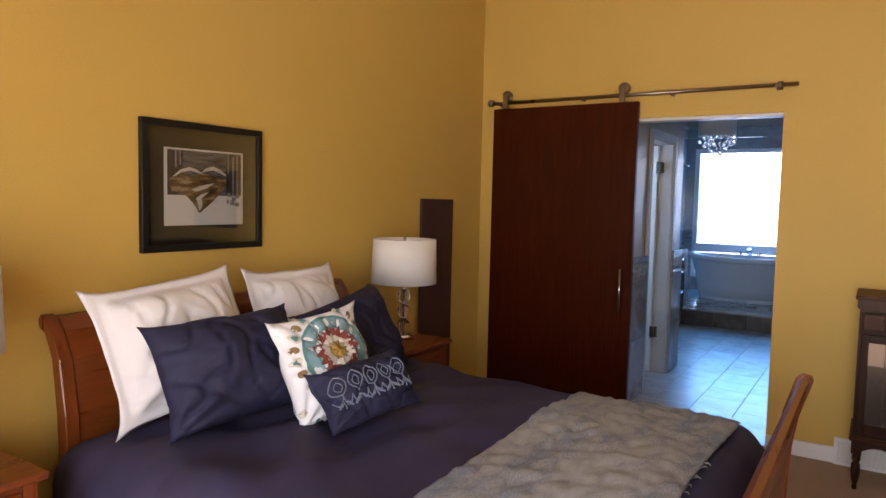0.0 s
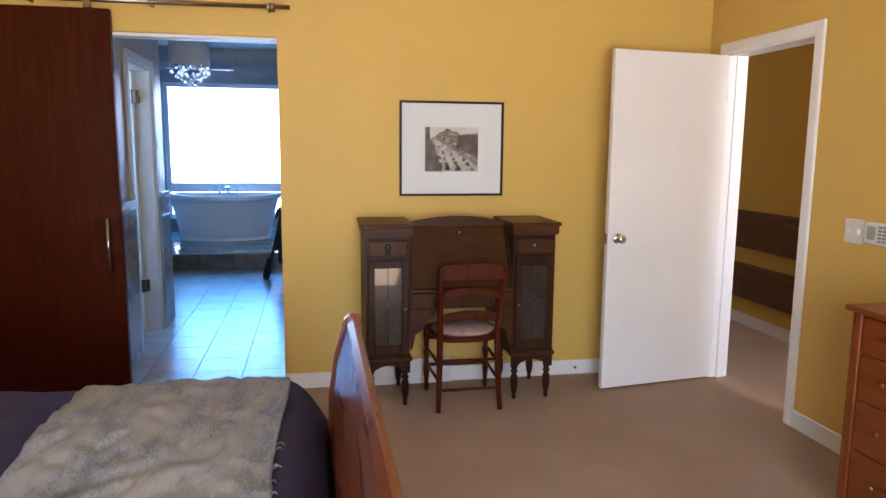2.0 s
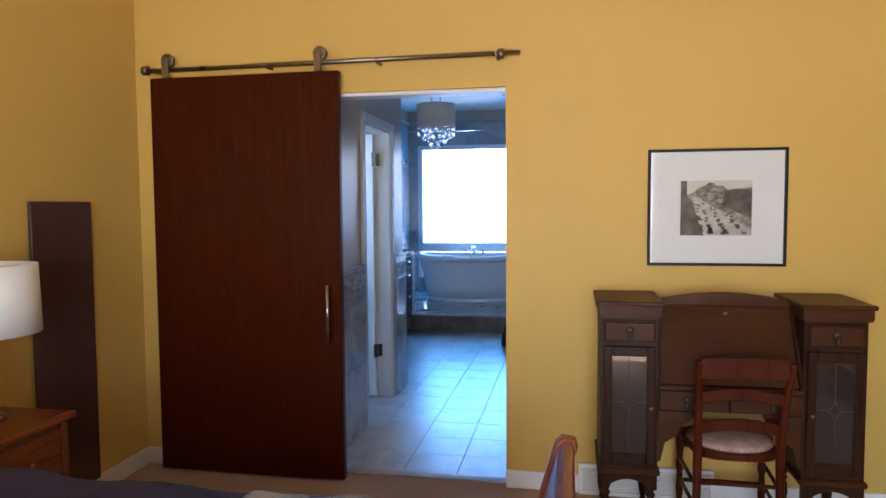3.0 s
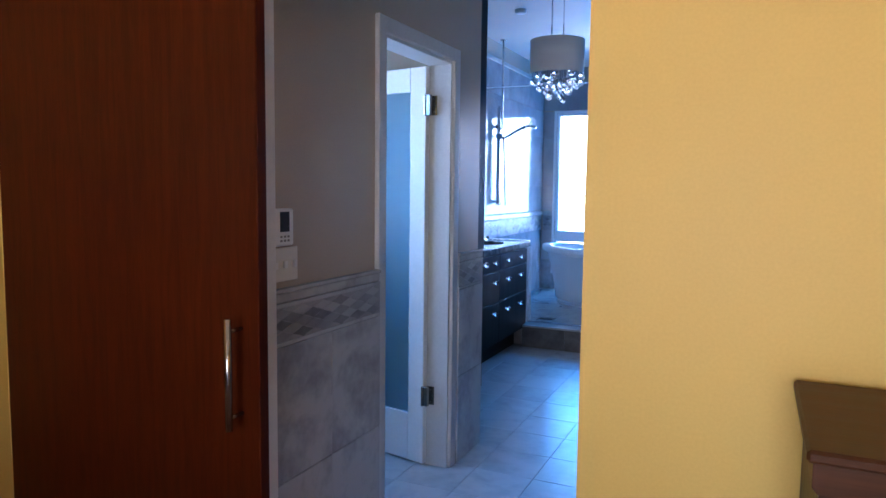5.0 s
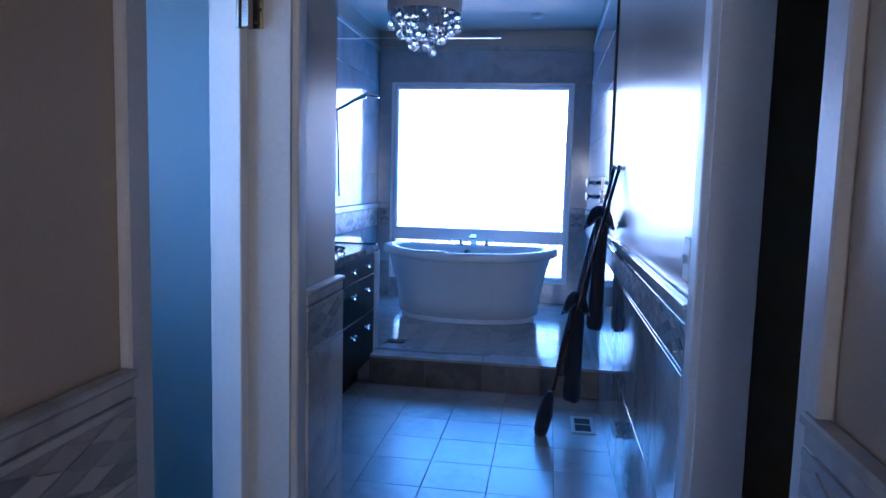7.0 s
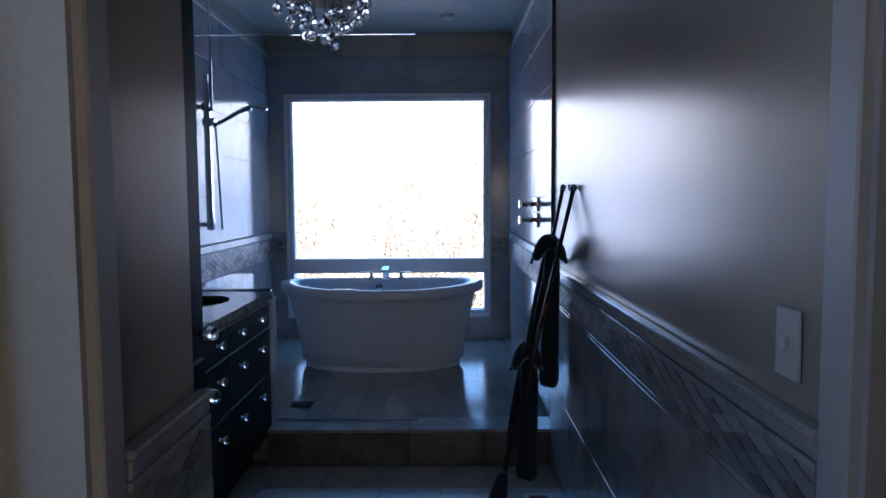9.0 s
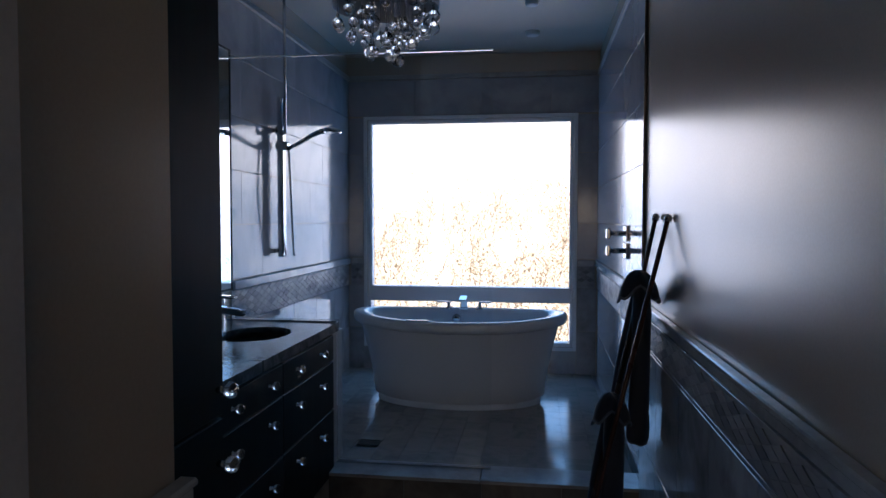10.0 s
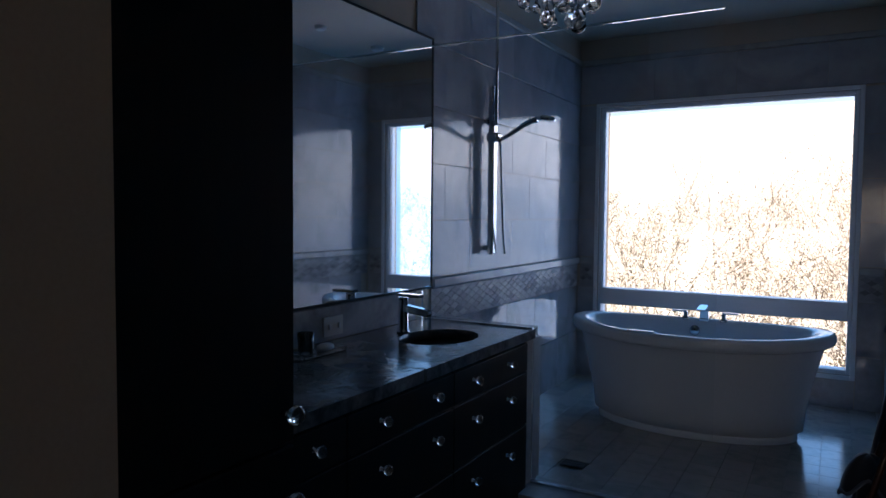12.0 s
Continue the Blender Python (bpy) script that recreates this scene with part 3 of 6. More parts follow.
# floor tiles
FT = thing("floor_tiles", (0, 0, 0), "pale stone floor tiles in the bathroom", "structure", kind="structure")
rows = []
for i in range(-6, 2):
    for j in range(0, 15):
        x0, x1, y0, y1 = -.605 + .306 * i, -.605 + .306 * (i + 1), .10 + .304 * j, .10 + .304 * (j + 1)
        if x1 > BR:
            x1 = BR - .002 if not (.9 < (y0 + y1) / 2 < 1.62) else x1
        if y0 > 4.32 or x0 > BR + .2:
            continue
        y1 = min(y1, 4.335)
        if x1 - x0 > .03 and y1 - y0 > .03:
            rows.append((x0 + .0011, x1 - .0011, y0 + .0011, y1 - .0011, -.012, 0.0))
pieces("floor_tile", FT, FLOORTILE, rows)
part("closet_floor", boxes((BR + .2, 1.45, .14, 2.85, -.012, 0)), CARPET, FT)
rows = []
SF = thing("shower_floor", (0, 0, 0), "small wet stone tiles on the shower floor", "structure", kind="structure")
for i in range(14):
    for j in range(16):
        x0, y0 = BL + .155 * i, 4.545 + .155 * j
        rows.append((x0 + .0007, min(x0 + .1543, BR - .002), y0 + .0007, min(y0 + .1543, BN - .003), .150, .158))
pieces("stone_tile", SF, PEBBLE, bev=.0006, rows=[q for q in rows if q[1] - q[0] > .02 and q[3] - q[2] > .02 and q[0] < BR - .03 and not (-1.57 < (q[0] + q[1]) / 2 < -1.42 and 4.86 < (q[2] + q[3]) / 2 < 5.02)])


def glass_panel():
    g = thing("glass_panel", (-1.14, 4.50, .204), "frameless clear shower glass panel standing on the curb", "glass panel")
    z0, z1, x0, x1 = .205, 2.362, BL + .014, -.733
    part("pane", prism(bmesh.new(), [(-1.556, z0), (x1, z0), (x1, z1), (x0, z1), (x0, .957), (-1.556, .957)], 1, 4.495, 4.505), SHEET, g, "clear glass sheet notched over the worktop")
    part("polished_edge", boxes((BL + .014, -.731, 4.494, 4.506, 2.3625, 2.369)), GLASSEDGE, g, "bright polished glass edge")
    part("channel", boxes((-1.556, -.733, 4.486, 4.514, .2045, .214)), CHROME, g)
    part("counter_channel", boxes((BL + .03, -1.558, 4.492, 4.508, .9555, .962)), CHROME, g)
    for o in g.children:
        o.visible_shadow = False


glass_panel()


def bathtub():
    t = thing("bathtub", (-1.08, 6.07, .158), "white oval freestanding acrylic bathtub on a plinth", "bathtub")
    L, W = .80, .445

    def ring(bm, s, z, off=0.0, n=64):
        p = []
        for k in range(n):
            a = 2 * math.pi * k / n
            c, q = math.cos(a), math.sin(a)
            e = .94 if z > .3 else 1.0
            x, y = (L * s - off) * abs(c) ** e * (1 if c > 0 else -1), (W * s - off) * abs(q) ** e * (1 if q > 0 else -1)
            lift = .035 * (abs(x) / L) ** 2.5 if z > .5 else 0
            p.append(bm.verts.new((x, y, z + lift)))
        return p

    def skin(rows, close=True):
        bm = bmesh.new()
        rr = [ring(bm, *q) for q in rows]
        for a, b in zip(rr, rr[1:]):
            for k in range(len(a)):
                f = bm.faces.new((a[k], a[(k + 1) % len(a)], b[(k + 1) % len(a)], b[k]))
                f.smooth = True
        if close:
            bm.faces.new(rr[-1])
        bmesh.ops.recalc_face_normals(bm, faces=bm.faces)
        return bm
    part("shell", skin([(.74, 0), (.745, .04), (.80, .06), (.82, .2), (.87, .4), (.93, .555)], False), ENAMEL, t, local=True)
    part("rim", skin([(.93, .55), (.975, .556), (.995, .565), (1.0, .585), (1.0, .612), (.99, .628), (.97, .634), (.90, .634), (.87, .628), (.85, .60), (.80, .40), (.70, .15), (.5, .10)]), ENAMEL, t, "rolled white rim and basin", local=True)
    part("plinth", skin([(.765, .001), (.765, .030), (.757, .038), (.74, .042)], False), ENAMEL, t, local=True)
    o = part("overflow", lathe(bmesh.new(), [(.001, -.008), (.034, -.008), (.036, .0), (.028, .006), (.001, .008)], m=Matrix.Translation((-.06, .352, .555)) @ Matrix.Rotation(radians(82), 4, "X")), CHROME, t, "chrome overflow disc", local=True)
    # Dark strip laid on the disc for the shade inside its opening.
    part("slot_shade_strip", boxes((-.086, -.034, .341, .344, .553, .557)), SCREEN, o, local=True)
    part("grip", boxes((-.33, -.17, -.405, -.36, .632, .642), bev=.004), SCREEN, t, "dark grip bar", local=True)


bathtub()


def tub_filler():
    f = thing("tub_filler", (-1.08, 6.43, .782), "square chrome three-piece tub tap set on the rim", "tap")
    part("spout", prism(bmesh.new(), [(6.455, .785), (6.455, .885), (6.41, .897), (6.27, .880), (6.27, .868), (6.40, .872), (6.425, .855), (6.425, .785)], 0, -1.108, -1.052, .003), CHROME, f)
    part("base", boxes((-1.115, -1.045, 6.41, 6.47, .782, .80), bev=.004), CHROME, f)
    for x, s in ((-1.205, -1), (-.955, 1)):
        h = part("handle_base", lathe(bmesh.new(), [(.024, .782), (.024, .80), (.014, .806), (.014, .835)], (x, 6.44, 0), 16), CHROME, f)
        part("lever", boxes((min(x, x + s * .085) - .01, max(x, x + s * .085) + .01, 6.43, 6.45, .835, .848), bev=.003), CHROME, h)


tub_filler()
solid("drain", boxes((-1.56, -1.43, 4.905, 5.005, .1585, .164), (-1.555, -1.435, 4.918, 4.923, .164, .166), (-1.555, -1.435, 4.95, 4.955, .164, .166), (-1.555, -1.435, 4.985, 4.990, .164, .166)), DARKMETAL, "dark rectangular metal drain grate in the shower floor", "drain", at=(-1.495, 4.955, .1585))


def shower_set():
    s = thing("shower_set", (-2.15, 5.22, 1.26), "chrome slide-bar shower with a hand shower and hose", "shower")
    part("slide_bar", box(bmesh.new(), -2.155, -2.115, 5.195, 5.255, 1.262, 2.285, bev=.008), CHROME, s)
    for z in (1.30, 2.075):
        part("wall_bracket", tube(bmesh.new(), [(BL + .012, 5.225, z), (-2.14, 5.225, z)], .016), CHROME, s)
    part("bracket_ring", lathe(bmesh.new(), [(.016, -.006), (.026, -.006), (.026, .006), (.016, .006)], m=Matrix.Translation((-2.165, 5.225, 2.075)) @ Matrix.Rotation(radians(90), 4, "Y"), seg=20), CHROME, s)
    part("ceiling_pipe", tube(bmesh.new(), [(-2.095, 5.185, 2.05), (-2.095, 5.185, H2)], .0105), CHROME, s, "slim chrome pipe to the ceiling")
    part("pipe_joint", tube(bmesh.new(), [(-2.13, 5.21, 2.05), (-2.095, 5.185, 2.055)], .014), CHROME, s)
    part("ceiling_flange", lathe(bmesh.new(), [(.03, H2 - .012), (.034, H2 - .004), (.034, H2)], (-2.095, 5.185, 0)), CHROME, s)
    part("slider", boxes((-2.165, -2.085, 5.185, 5.265, 1.945, 2.0), bev=.01), CHROME, s)
    h = part("hand_shower", tube(bmesh.new(), [(-2.09, 5.225, 1.955), (-2.03, 5.228, 1.985), (-1.94, 5.23, 2.035), (-1.89, 5.23, 2.058), (-1.85, 5.23, 2.066)], [.012, .013, .015, .017, .020]), CHROME, s)
    part("spray_head", lathe(bmesh.new(), [(.02, .020), (.045, .016), (.060, .004), (.060, -.008), (.05, -.013)], m=Matrix.Translation((-1.80, 5.23, 2.066)) @ Matrix.Rotation(radians(6), 4, "Y"), seg=24), CHROME, h)
    pts = [(-2.088 + .012 * math.sin(math.pi * k / 18), 5.228 + .085 * (k / 18) ** 3, 1.955 - .69 * k / 18) for k in range(19)]
    part("hose", tube(bmesh.new(), pts, .008, 8), CHROME, s)


shower_set()


def mixer(z):
    m = thing("shower_mixer", (BR - .012, 5.02, z), "square chrome shower valve with a lever", "shower valve", "shower valves")
    part("plate", boxes((BR - .026, BR - .012, 4.95, 5.09, z - .045, z + .045), bev=.004), CHROME, m)
    part("stem", tube(bmesh.new(), [(BR - .026, 5.02, z), (BR - .11, 5.02, z)], .016), CHROME, m)
    part("lever", boxes((BR - .128, BR - .108, 4.985, 5.055, z - .03, z + .03), bev=.005), CHROME, m)


mixer(1.425), mixer(1.325)


def vanity():
    v = thing("vanity_cabinet", (-1.85, 3.4, 0), "espresso wood vanity with three rows of drawers", "cabinet")
    part("body", boxes((BL + .014, -1.572, 2.44, 4.43, .16, .909)), ESPRESSO, v)
    part("plinth", boxes((BL + .014, -1.66, 2.46, 4.42, .0, .16)), ESPRESSO, v)
    for z0, z1, kz in ((.768, .898, .842), (.515, .762, .684), (.172, .509, .430)):
        for a, b, ks in ((2.452, 3.045, (2.60, 2.892)), (3.049, 3.706, (3.218, 3.552)), (3.710, 4.424, (3.862, 4.196))):
            d = part("drawer", boxes((-1.572, -1.552, a, b, z0, z1), bev=.003), ESPRESSO, v)
            for y in ks:
                turn = Matrix.Translation((-1.552, y, kz)) @ Matrix.Rotation(radians(90), 4, "Y")
                k = part("knob", lathe(bmesh.new(), [(.010, 0), (.010, .003), (.006, .005), (.006, .018)], m=turn, seg=10), CHROME, d)
                part("crystal", lathe(bmesh.new(), [(.006, .017), (.013, .020), (.0195, .028), (.0195, .034), (.012, .043), (.004, .045)], m=turn, seg=8), CRYSTAL, k, "faceted crystal knob")


vanity()


def worktop():
    w = thing("worktop", (-1.86, 3.5, .91), "blue-grey mottled stone worktop with an undermount basin", "worktop")
    x0, x1, y0, y1, cx, cy, ax, ay = BL + .014, -1.548, 2.435, 4.605, -1.835, 4.08, .165, .215
    bm = bmesh.new()
    n = 48
    for z, up in ((.955, True), (.91, False)):
        outer, inner = [], []
        for k in range(n):
            a = 2 * math.pi * (k + .5) / n
            c, s = math.cos(a), math.sin(a)
            inner.append(bm.verts.new((cx + ax * c, cy + ay * s, z)))
            t = min((x1 - cx) / c if c > 1e-6 else (x0 - cx) / c if c < -1e-6 else 99, (y1 - cy) / s if s > 1e-6 else (cy - .6 - cy) / s if s < -1e-6 else 99)
            outer.append(bm.verts.new((cx + t * c, cy + t * s, z)))
        for k in range(n):
            bm.faces.new((outer[k], outer[(k + 1) % n], inner[(k + 1) % n], inner[k]))
        if up:
            top, rim = inner, outer
        else:
            for k in range(n):
                bm.faces.new((top[k], top[(k + 1) % n], inner[(k + 1) % n], inner[k])).smooth = True
                bm.faces.new((rim[k], rim[(k + 1) % n], outer[(k + 1) % n], outer[k]))
    bmesh.ops.recalc_face_normals(bm, faces=bm.faces)
    part("slab", bm, COUNTER, w)
    part("slab_run", boxes((x0, x1, y0, cy - .602, .91, .955)), COUNTER, w)
    part("basin", lathe(bmesh.new(), [(1.0, .908), (.97, .84), (.8, .79), (.4, .772), (.05, .77)], (cx, cy, 0), 40, ax + .012, ay + .012), BASIN, w, "oval tan basin")
    part("backsplash", boxes((BL + .002, BL + .016, 2.44, 4.43, .956, 1.105), bev=.003), MARBLE, w, "low marble backsplash")


worktop()


def faucet(x, y, z):
    f = thing("basin_tap", (x, y, z), "chrome single-lever basin tap on the worktop", "tap")
    part("body", lathe(bmesh.new(), [(.03, 0), (.03, .008), (.024, .012), (.022, .15), (.024, .165)], (x, y, z), 20), CHROME, f)
    part("spout", prism(bmesh.new(), [(x - .01, z + .10), (x + .14, z + .085), (x + .145, z + .095), (x + .145, z + .108), (x + .12, z + .118), (x - .01, z + .135)], 1, y - .02, y + .02, .004), CHROME, f)
    part("lever", boxes((x - .03, x + .10, y - .022, y + .022, z + .168, z + .182), bev=.005), CHROME, f)


faucet(-2.03, 4.08, .955)


def vanity_mirror():
    m = thing("wall_mirror", (BL + .02, 3.5, 1.115), "large plain wall mirror with a thin dark edge above the vanity", "mirror")
    part("glass", boxes((BL + .012, BL + .018, 2.46, 4.578, 1.12, 2.42)), MIRROR, m)
    part("frame", boxes((BL + .002, BL + .022, 4.578, 4.592, 1.108, 2.432), (BL + .002, BL + .022, 2.446, 2.46, 1.108, 2.432), (BL + .002, BL + .022, 2.46, 4.578, 2.42, 2.432), (BL + .002, BL + .022, 2.46, 4.578, 1.108, 1.12), bev=.002), BLACK, m, "thin dark frame")


vanity_mirror()


def tall_cabinet():
    c = thing("tall_cabinet", (-1.6, 2.2, 0), "tall espresso wood linen cabinet with crystal knobs", "cabinet")
    part("body", boxes((BL + .014, -1.222, 1.964, 2.432, .17, 2.90)), ESPRESSO, c)
    for x in (-2.0, -1.25):
        for y in (2.0, 2.395):
            part("foot", boxes((x - .025, x + .025, y - .025, y + .025, 0, .17), bev=.003), ESPRESSO, c)
    for z0, z1, kz in ((.18, 1.055, .96), (1.062, 2.88, 1.125)):
        d = part("door", boxes((-1.222, -1.20, 1.968, 2.428, z0, z1), bev=.003), ESPRESSO, c)
        k = part("knob", lathe(bmesh.new(), [(.005, 0), (.008, .004), (.007, .02)], m=Matrix.Translation((-1.20, 2.395, kz)) @ Matrix.Rotation(radians(90), 4, "Y"), seg=10), CHROME, d)
        part("crystal", lathe(bmesh.new(), [(.007, .019), (.015, .022), (.02, .031), (.02, .037), (.013, .047), (.004, .049)], m=Matrix.Translation((-1.20, 2.395, kz)) @ Matrix.Rotation(radians(90), 4, "Y"), seg=8), CRYSTAL, k, "faceted crystal knob")


tall_cabinet()


def toilet_door():
    d = thing("door_1", (-1.165, 1.54, .01), "white door with a tall frosted glass panel, standing open", "door", turn=168.0)
    w, h, t = .655, 2.02, .035
    bm = boxes((0, .10, -t / 2, t / 2, 0, h), (w - .10, w, -t / 2, t / 2, 0, h), (.10, w - .10, -t / 2, t / 2, h - .12, h), (.10, w - .10, -t / 2, t / 2, 0, .25), bev=.003)
    part("leaf", bm, WHITE, d, local=True)
    part("frosted_pane", boxes((.098, w - .098, -.004, .004, .248, h - .118)), FROST, d, "blue-tinted frosted glass", local=True)
    for z in (.36, 1.83):
        part("hinge", boxes((-.03, .003, .004, .024, z - .05, z + .05), (-.006, .006, .012, .03, z - .052, z + .052), bev=.002), STEEL, d, local=True)
    for z in (.37, 1.84):
        leaf = part("hinge_leaf", boxes((-1.160, -1.118, 1.5465, 1.5505, z - .048, z + .048), bev=.001), STEEL, d)
        for k in (-.032, 0, .032):
            part("screw", tube(bmesh.new(), [(-1.137 + .012 * (k == 0), 1.5465, z + k), (-1.137 + .012 * (k == 0), 1.545, z + k)], .004, 8), DARKMETAL, leaf)
    part("door_handle", tube(bmesh.new(), [(w - .06, -.02, .95), (w - .06, -.06, .95), (w - .16, -.06, .95)], .009), CHROME, d, local=True)


toilet_door()


def chandelier():
    c = thing("chandelier", (-1.068, 3.52, 2.08), "drum chandelier with clusters of clear glass balls", "chandelier")
    X, Y = -1.068, 3.52
    bm = bmesh.new()
    n = 48
    for r0, r1 in ((.200, .195),):
        ring = [[bm.verts.new((X + r * math.cos(2 * math.pi * k / n), Y + r * math.sin(2 * math.pi * k / n), z)) for k in range(n)] for r, z in ((r0, 2.29), (r0, 2.535), (r1, 2.535), (r1, 2.29))]
        for a, b in zip(ring, ring[1:] + ring[:1]):
            for k in range(n):
                bm.faces.new((a[k], a[(k + 1) % n], b[(k + 1) % n], b[k])).smooth = True
    bmesh.ops.recalc_face_normals(bm, faces=bm.faces)
    part("shade", bm, SILVERSHADE, c, "silver-grey fabric drum shade")
    part("plate", lathe(bmesh.new(), [(.193, 2.37), (.193, 2.376), (.01, 2.388)], (X, Y, 0), 40), CHROME, c)
    part("canopy", lathe(bmesh.new(), [(.07, H2 - .025), (.075, H2 - .015), (.075, H2)], (X, Y, 0), 24), CHROME, c)
    for s in (-.045, .045):
        part("rod", tube(bmesh.new(), [(X + s, Y, 2.376), (X + s, Y, H2 - .02)], .005, 8), CHROME, c)
    rnd = random.Random(4)
    proto = {}
    for r in (.026, .021, .015, .010):
        bm = bmesh.new()
        ball(bm, (0, 0, 0), r, 14)
        proto[r] = mesh_from("glass_ball", bm, CRYSTAL)
    bm = bmesh.new()
    for k in range(72):
        a = rnd.uniform(0, 2 * math.pi)
        q = math.sqrt(rnd.random())
        rr = .188 * q
        low = 2.078 + .155 * q ** 1.5
        z = low + rnd.random() ** 2 * .14
        r = (.026, .021, .021, .015, .010)[k % 5]
        ob = new("glass_ball", proto[r])
        ob.parent = c
        ob.location = Vector((X + rr * math.cos(a), Y + rr * math.sin(a), z)) - c.location
        x, y = X + rr * math.cos(a), Y + rr * math.sin(a)
        box(bm, x - .0008, x + .0008, y - .0008, y + .0008, z + r, 2.37)
        lathe(bm, [(.006, z + r - .001), (.005, z + r + .012)], (x, y, 0), 8)
    tagged(part("hanging_wire", bm, CHROME, c, "fine hanging wires"), kind="stuff")


chandelier()


def detector(x, y, r=.055):
    return solid("smoke_detector", lathe(bmesh.new(), [(r * .7, H2 - .032), (r * .95, H2 - .024), (r, H2 - .008), (r, H2)], (x, y, 0), 28), CEIL, "round white detector on the ceiling", "detector", "ceiling detectors", at=(x, y, H2 - .03))


detector(-.55, 6.37), detector(-.548, 5.62, .045), detector(-1.57, 4.15, .05)


def plate(name, x, side, y0, y1, z0, z1, toggles, label):
    p = thing(name, (x, (y0 + y1) / 2, z0), label, "switch")
    f = lambda a, b: sorted((x + side * a, x + side * b))
    part("cover", boxes((*f(.0015, .008), y0, y1, z0, z1), bev=.002), PLASTIC, p)
    for k in range(toggles):
        y = y0 + (y1 - y0) * (k + .5) / toggles
        part("toggle", boxes((*f(.008, .018), y - .008, y + .008, (z0 + z1) / 2 - .012, (z0 + z1) / 2 + .012), bev=.002), WHITE, p)
    return p


plate("light_switch", HL, 1, .165, .31, 1.125, 1.235, 3, "white triple switch plate on the grey wall")
plate("light_switch", BR, -1, 1.79, 1.87, 1.155, 1.275, 1, "white single switch plate on the grey wall")
plate("light_switch", XR, -1, -1.395, -1.275, 1.04, 1.155, 2, "white double switch plate beside the hall doorway")
plate("power_outlet", BL + .016, 1, 3.69, 3.82, .975, 1.06, 2, "white outlet plate on the backsplash")


def thermostat():
    t = thing("thermostat", (HL, .215, 1.24), "white floor-heat thermostat with a dark display", "thermostat")
    part("case", boxes((HL + .0015, HL + .028, .165, .265, 1.242, 1.362), bev=.006), WHITE, t)
    part("display", boxes((HL + .028, HL + .030, .192, .238, 1.288, 1.352)), SCREEN, t)
    for j in range(2):
        for k in range(3):
            part("button", boxes((HL + .028, HL + .031, (.192 + .018 * k), (.202 + .018 * k), 1.256 + .013 * j, 1.263 + .013 * j), bev=.001), BUTTON, t)


thermostat()


def floor_register():
    r = thing("floor_register", (-.125, 3.83, 0), "white framed floor register with dark slats", "vent")
    x0, x1, y0, y1 = -.193, -.058, 3.688, 3.966
    m = (y0 + y1) / 2
    part("frame", boxes((x0, x0 + .022, y0, y1, .0005, .008), (x1 - .022, x1, y0, y1, .0005, .008), (x0 + .022, x1 - .022, y0, y0 + .026, .0005, .008), (x0 + .022, x1 - .022, y1 - .026, y1, .0005, .008), (x0 + .022, x1 - .022, m - .006, m + .006, .0005, .008), bev=.002), WHITE, r)
    # Flat dark sheet in place of the shade down the duct.
    part("duct_shade_sheet", boxes((x0 + .022, x1 - .022, y0 + .026, y1 - .026, .0005, .002)), SCREEN, r)
    for k in range(9):
        y = y0 + .036 + .024 * k
        part("slat", boxes((x0 + .024, x1 - .024, y, y + .006, .002, .006)), DARKMETAL, r)


floor_register()


